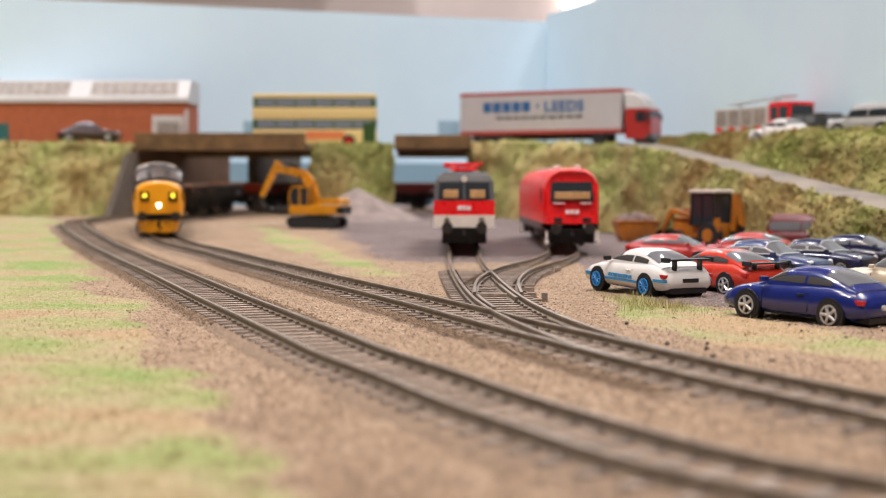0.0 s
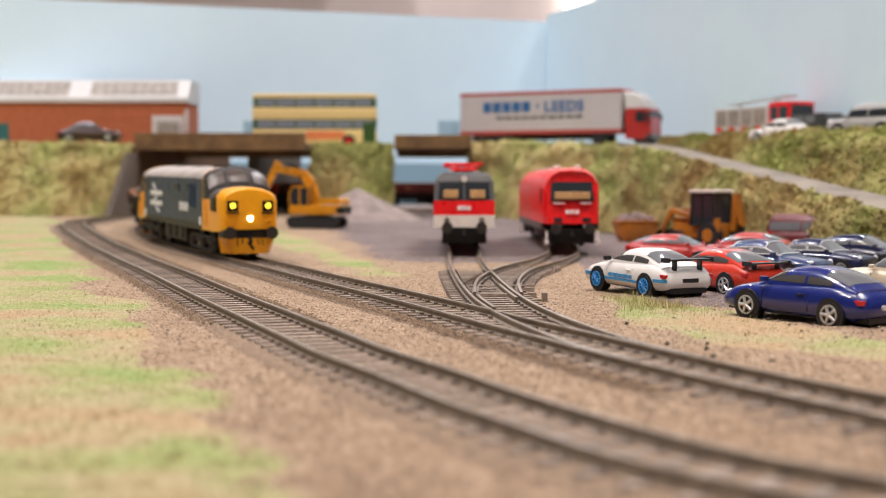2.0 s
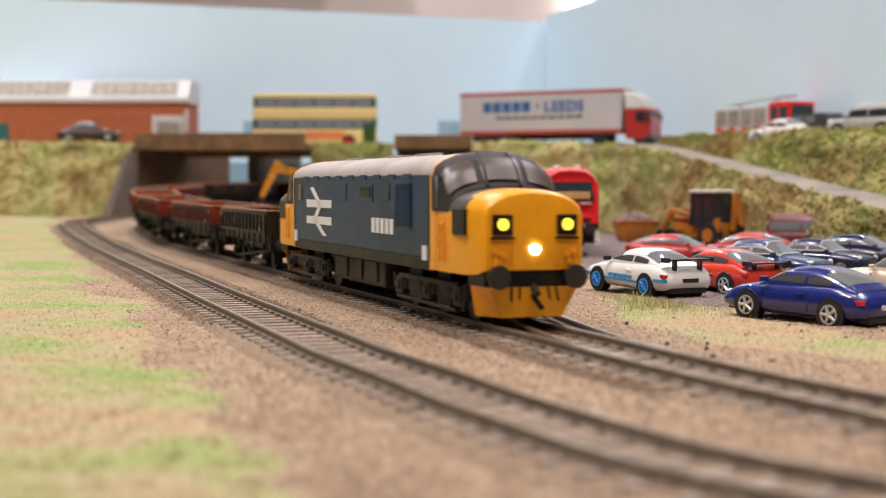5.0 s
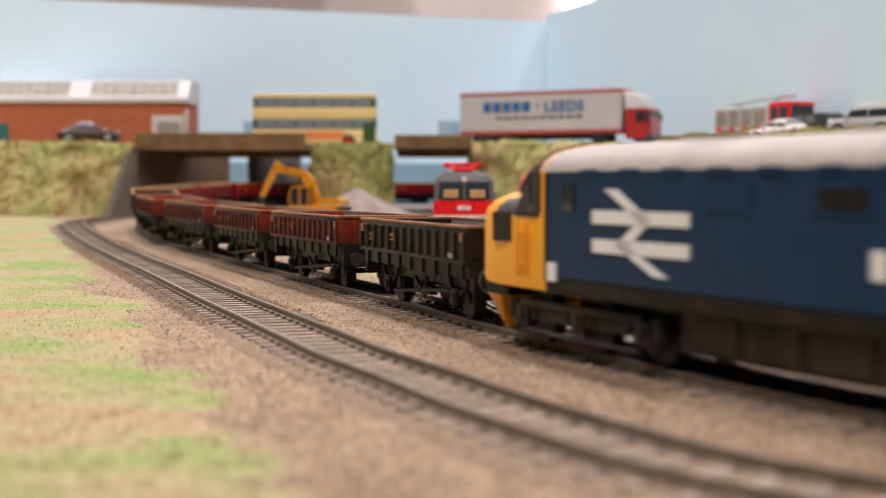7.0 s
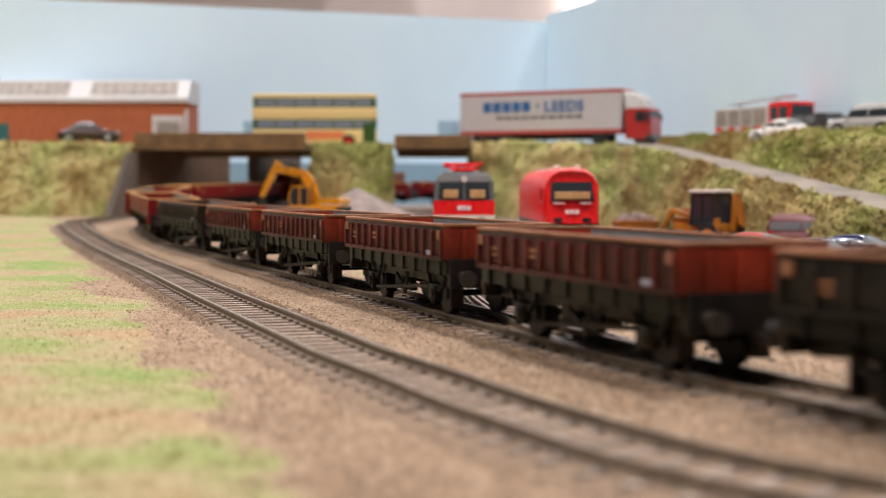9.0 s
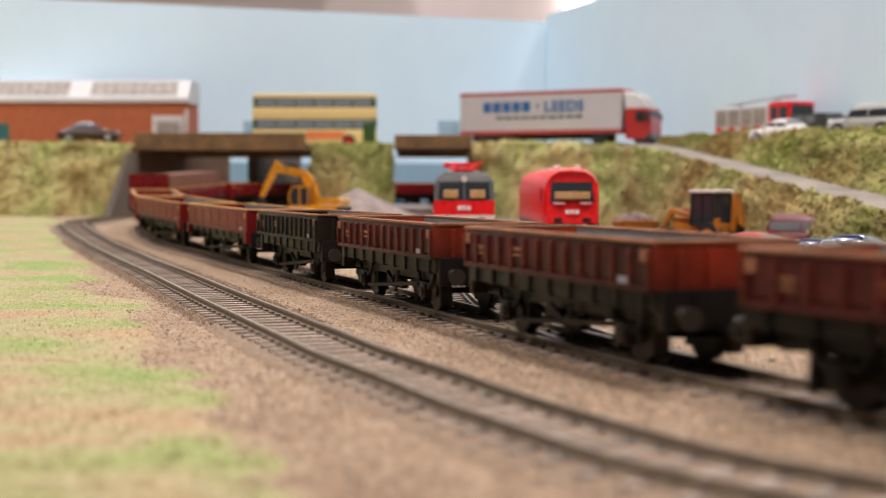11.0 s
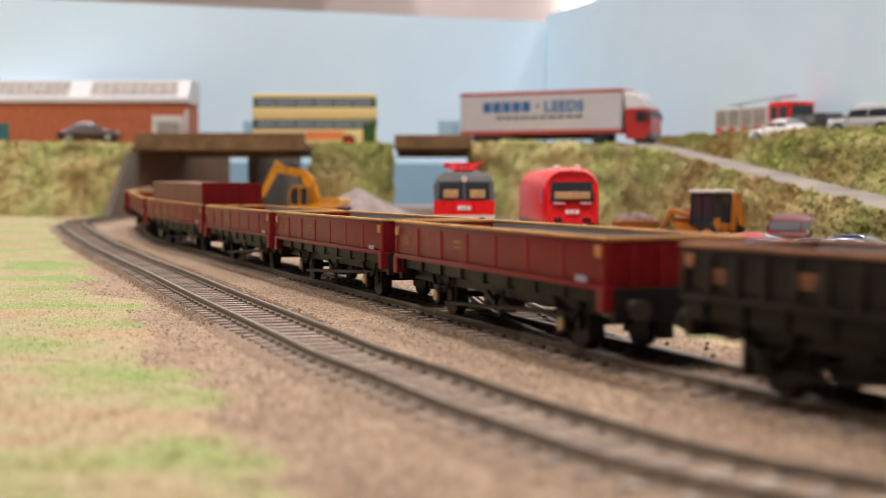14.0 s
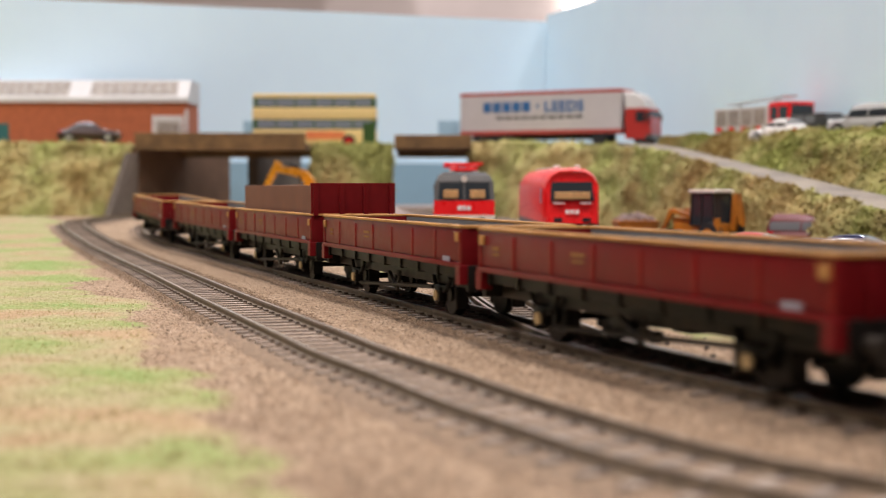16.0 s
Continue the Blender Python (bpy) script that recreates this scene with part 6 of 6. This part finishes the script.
def build_digger():
    t = thing("backhoe_loader", "worn orange backhoe loader with dark cab", "digger", x=177, y=985, z=rise(177, 985) + 0.3, rz=128)
    t.matrix_world = t.matrix_world @ Matrix.Scale(0.84, 4)
    for x, r in ((-14, 10.5), (22, 7)):
        for s in (-1, 1):
            bm = bmesh.new()
            cyl(bm, (x, s * 12, r), "y", r, 6, 22)
            wh = part("wheel", bm, RUBBER, t, "black tyre", smooth=40)
            bm = bmesh.new()
            cyl(bm, (x, s * 15.2, r), "y", r * .5, .6, 16)
            part("rim", bm, JCB_YELLOW, wh)
    bm = bmesh.new()
    box(bm, -18, 30, -7, 7, 8, 20, 1)
    box(bm, 8, 32, -6, 6, 18, 24, 1.2)
    part("body", bm, JCB_YELLOW, t, "orange bonnet and chassis", smooth=30)
    bm = bmesh.new()
    loft(bm, [[(-17, y, 18), (8, y, 18), (6, y, 44), (-15, y, 44)] for y in (-10.5, 10.5)])
    cab = part("cab", bm, DARK_GLASS, t, "dark glazed cab")
    bm = bmesh.new()
    for y in (-10.8, 10.8):
        for a, b in (((-17, 18), (-15, 44)), ((8, 18), (6, 44)), ((-4, 18), (-4, 44))):
            rod(bm, (a[0], y, a[1]), (b[0], y, b[1]), .9)
    part("cab_frame", bm, TRIM_BLACK, cab)
    bm = bmesh.new()
    box(bm, -18, 9, -12, 12, 44, 46.5, .8)
    part("cab_roof", bm, P_LIGHT_GREY, cab, "grey cab roof")
    for s in (-1, 1):
        bm = bmesh.new()
        beam(bm, (6, s * 8, 24), (30, s * 8, 30), 1.4, 2, 2)
        beam(bm, (30, s * 8, 30), (42, s * 8, 10), 1.4, 2, 1.4)
        part("loader_arm", bm, JCB_YELLOW, t, "orange loader arm")
        bm = bmesh.new()
        box(bm, -24, -20, s * 13 - 1.6, s * 13 + 1.6, .5, 24, .4)
        part("stabiliser", bm, JCB_YELLOW, t, "orange stabiliser leg")
    bm = bmesh.new()
    loft(bm, [[(40, y, 14), (44, y, 1), (54, y, .6), (46, y, 4)] for y in (-14, 14)])
    part("front_bucket", bm, UNDER, t, "dark front bucket")
    bm = bmesh.new()
    beam(bm, (-22, -7, 14), (-25, -7, 43), 2.2, 2.6, 3)
    beam(bm, (-25, -7, 43), (-31, -7, 17), 2.0, 2.6, 2.0)
    part("backhoe_arm", bm, JCB_YELLOW, t, "orange backhoe arm")
    bm = bmesh.new()
    loft(bm, [[(-31, y, 19), (-35, y, 12), (-32, y, 5), (-25, y, 6), (-28, y, 13)] for y in (-12, -2)])
    part("rear_bucket", bm, UNDER, t)


RUBBLE = material("mixed_rubble", (0.26, 0.19, 0.17), 0.9, vary=0.4, size=120)


def build_skip():
    t = thing("skip", "yellow skip heaped with mixed rubble", "skip", x=142, y=1085, z=rise(142, 1085) + 0.4, rz=8)
    t.matrix_world = t.matrix_world @ Matrix.Scale(0.88, 4)
    bm = bmesh.new()
    outer = [[(x * k, y * k2, z) for x, y in ((-17, -10), (17, -10), (17, 10), (-17, 10))] for z, k, k2 in ((0, .72, .9), (5, .9, .95), (17, 1.02, 1.0))]
    loft(bm, outer)
    for x in (-8, 8):
        box(bm, x - 1, x + 1, -11, 11, 2, 15, .2)
    box(bm, -18, 18, -10.8, 10.8, 15.8, 17.4, .4)
    part("bin", bm, JCB_YELLOW, t, "yellow steel bin")
    rnd = random.Random(5)
    bm = bmesh.new()
    for _ in range(120):
        x, y = rnd.uniform(-15, 15), rnd.uniform(-9, 9)
        z = 16.5 + 6 * (1 - (x / 17) ** 2) * (1 - (y / 12) ** 2) * rnd.random()
        g = bmesh.ops.create_cube(bm, size=rnd.uniform(1.6, 4.4), matrix=Matrix.Translation((x, y, z)) @ Euler((rnd.random() * 3, rnd.random() * 3, rnd.random() * 3)).to_matrix().to_4x4())
    tagged(part("rubble", bm, RUBBLE, t, "heap of brown and grey rubble"), kind="stuff")


build_excavator()
build_digger()
build_skip()

# heap of earth behind the excavator
bm = bmesh.new()
rows = []
for j in range(25):
    row = []
    for i in range(33):
        x, y = -140 + 130 * i / 32, 1290 + 110 * j / 24
        u = math.hypot((x + 78) / 62, (y - 1345) / 52)
        z = rise(x, y) - 1 + 30 * max(0, 1 - u) ** 1.1 + 2.2 * nz(x * .06, y * .06, 8) * max(0, 1 - u)
        row.append((x, y, z))
    rows.append(row)
loft(bm, rows, close=False)
EARTH = material("grey_brown_earth", (0.26, 0.205, 0.18), 0.95, vary=0.25, size=90, bump=0.5, bump_size=700)
tagged(part("earth_mound", bm, EARTH, smooth=180), "heap of grey-brown earth behind the excavator", "earth heap")

# ---- loose grass, stones ----
GRASS = turf_material("static_grass", [(0.3, (0.20, 0.20, 0.06)), (0.45, (0.36, 0.34, 0.14)), (0.6, (0.48, 0.43, 0.22)), (0.75, (0.62, 0.54, 0.33))])
STONE = material("loose_stones", (0.36, 0.26, 0.175), 0.85, vary=0.3, size=300, island=0.5)
DARK_CRUMB = material("dark_crumbs", (0.05, 0.038, 0.028), 0.9, vary=0.3)


def scatter(name, label, cat, count, region, keep, shape, mat, seed):
    rnd = random.Random(seed)
    verts, faces = [], []
    made = tries = 0
    while made < count and tries < count * 12:
        tries += 1
        x, y = region(rnd)
        k = keep(x, y)
        if k <= 0 or rnd.random() > k:
            continue
        shape(rnd, verts, faces, x, y, rise(x, y))
        made += 1
    me = bpy.data.meshes.new(name)
    me.from_pydata([(a * K, b * K, c * K) for a, b, c in verts], [], faces)
    me.materials.append(mat)
    return tagged(new(name, me), label, cat, kind="stuff")


def blade(rnd, verts, faces, x, y, z, lo=1.2, hi=4.0):
    a = rnd.uniform(0, 2 * math.pi)
    h = rnd.uniform(lo, hi)
    lean = rnd.uniform(0.1, 1.0) * h
    w = rnd.uniform(0.06, 0.14)
    c, s = math.cos(a), math.sin(a)
    i = len(verts)
    verts += [(x - s * w, y + c * w, z - .3), (x + s * w, y - c * w, z - .3), (x + c * lean * .45 + s * w * .7, y + s * lean * .45 - c * w * .7, z + h * .6), (x + c * lean * .45 - s * w * .7, y + s * lean * .45 + c * w * .7, z + h * .6), (x + c * lean, y + s * lean, z + h)]
    faces += [(i, i + 1, i + 2, i + 3), (i + 3, i + 2, i + 4)]


def stone(rnd, verts, faces, x, y, z, lo=0.10, hi=0.38):
    r = rnd.uniform(lo, hi)
    i = len(verts)
    for dx, dy, dz in ((1, 0, 0), (-1, 0, 0), (0, 1, 0), (0, -1, 0), (0, 0, .8), (0, 0, -.6)):
        q = r * rnd.uniform(.7, 1.3)
        verts.append((x + dx * q, y + dy * q, z + dz * q + .25))
    for a, b, c in ((0, 2, 4), (2, 1, 4), (1, 3, 4), (3, 0, 4), (2, 0, 5), (1, 2, 5), (3, 1, 5), (0, 3, 5)):
        faces.append((i + a, i + b, i + c))


def wedge(y0, y1):
    def pick(rnd):
        y = y0 * (y1 / y0) ** rnd.random()
        return rnd.uniform(-.34, .34) * y, y
    return pick


scatter("grass", "short straw and green static grass", "grass", 15000, wedge(170, 1150), lambda x, y: max(0, zone_grass(x, y)[0] - .25), lambda r, v, f, x, y, z: blade(r, v, f, x, y, z, .5, 1.5), GRASS, 21)
scatter("long_grass", "longer straw coloured grass beside the parked cars", "grass", 1100, lambda r: (r.gauss(76, 15), r.gauss(540, 26)), lambda x, y: zone_grass(x, y)[0] - .15, lambda r, v, f, x, y, z: blade(r, v, f, x, y, z, 1, 4.2), GRASS, 22)
scatter("gravel", "loose tan grit scattered over the ground", "gravel", 42000, wedge(190, 900), lambda x, y: 1 - zone_grass(x, y)[0], stone, STONE, 23)
scatter("crumbs", "dark crumbs of scatter material", "debris", 40, lambda r: (r.uniform(45, 150), r.uniform(340, 520)), lambda x, y: 1.0, lambda r, v, f, x, y, z: stone(r, v, f, x, y, z + .2, .3, 1.0), DARK_CRUMB, 24)
scatter("ballast_chips", "ballast chips beside the sleepers", "gravel", 16000, lambda r: main_path.side(S_VIEW + r.uniform(-350, 180), r.choice((-1, 1)) * r.uniform(10, 20)), lambda x, y: 1.0, lambda r, v, f, x, y, z: stone(r, v, f, x, y, z + 1.0, .2, .5), BALLAST, 25)
scatter("ballast_chips", "ballast chips beside the front sleepers", "gravel", 16000, lambda r: front_path.at(r.uniform(900, 1500)) + Vector((r.uniform(-20, 20), r.uniform(-9, 9))), lambda x, y: 1.0, lambda r, v, f, x, y, z: stone(r, v, f, x, y, z + 1.0, .2, .5), BALLAST, 26)
# ---- fine pieces last: sleepers ----
lay_sleepers(main_track, main_path, 2700, S_VIEW + 420)
lay_sleepers(front_track, front_path, 300, 1900)
lay_sleepers(siding_a, siding_one, 4, siding_one.length - 4, lambda q: q.y > 705 or near_line(main_path, q.x, q.y) < 17)
lay_sleepers(siding_b, siding_two, 4, siding_two.length - 4, lambda q: q.y > 740 or near_line(siding_one, q.x, q.y) < 9)

# ---- movement of the train ----
used = {}
train = [(loco, 0.0, 152.0)]
for i, c in enumerate(ORDER):
    base = {"K": W_BLACK, "O": W_OLD, "R": W_RED, "E": W_END}[c]
    if c in used:
        base = copy_thing(base, Matrix())
    used[c] = True
    back = 203 + 143 * i if i < 6 else 1085 + 177 * (i - 6)
    train.append((base, back, 70.0 if i < 6 else 96.0))


def ride(s, base):
    a, b = main_path.at(s + base / 2), main_path.at(s - base / 2)
    za, zb = rise(*a), rise(*b)
    d = Vector((a.x - b.x, a.y - b.y, za - zb))
    q = (a + b) / 2
    return Matrix.Translation((q.x * K, q.y * K, ((za + zb) / 2 + RAIL_Z) * K)) @ pose(0, 0, 0, 0, -math.degrees(math.atan2(d.z, math.hypot(d.x, d.y))), math.degrees(math.atan2(d.y, d.x)))


RUN = [(0, -715), (1, -577), (2, -460), (3, -322), (4.2, -166), (7, 211), (9, 476), (12.5, 959), (14.5, 1227), (16, 1418)]


def run_at(t):
    ts, ss = zip(*RUN)
    return float(np.interp(t, ts, ss)) + S_VIEW


def motions():
    times = [0.4 * k for k in range(41)]
    for ob, back, base in train:
        walk(ob, [(t, ride(run_at(t) - back, base)) for t in times])


motions()
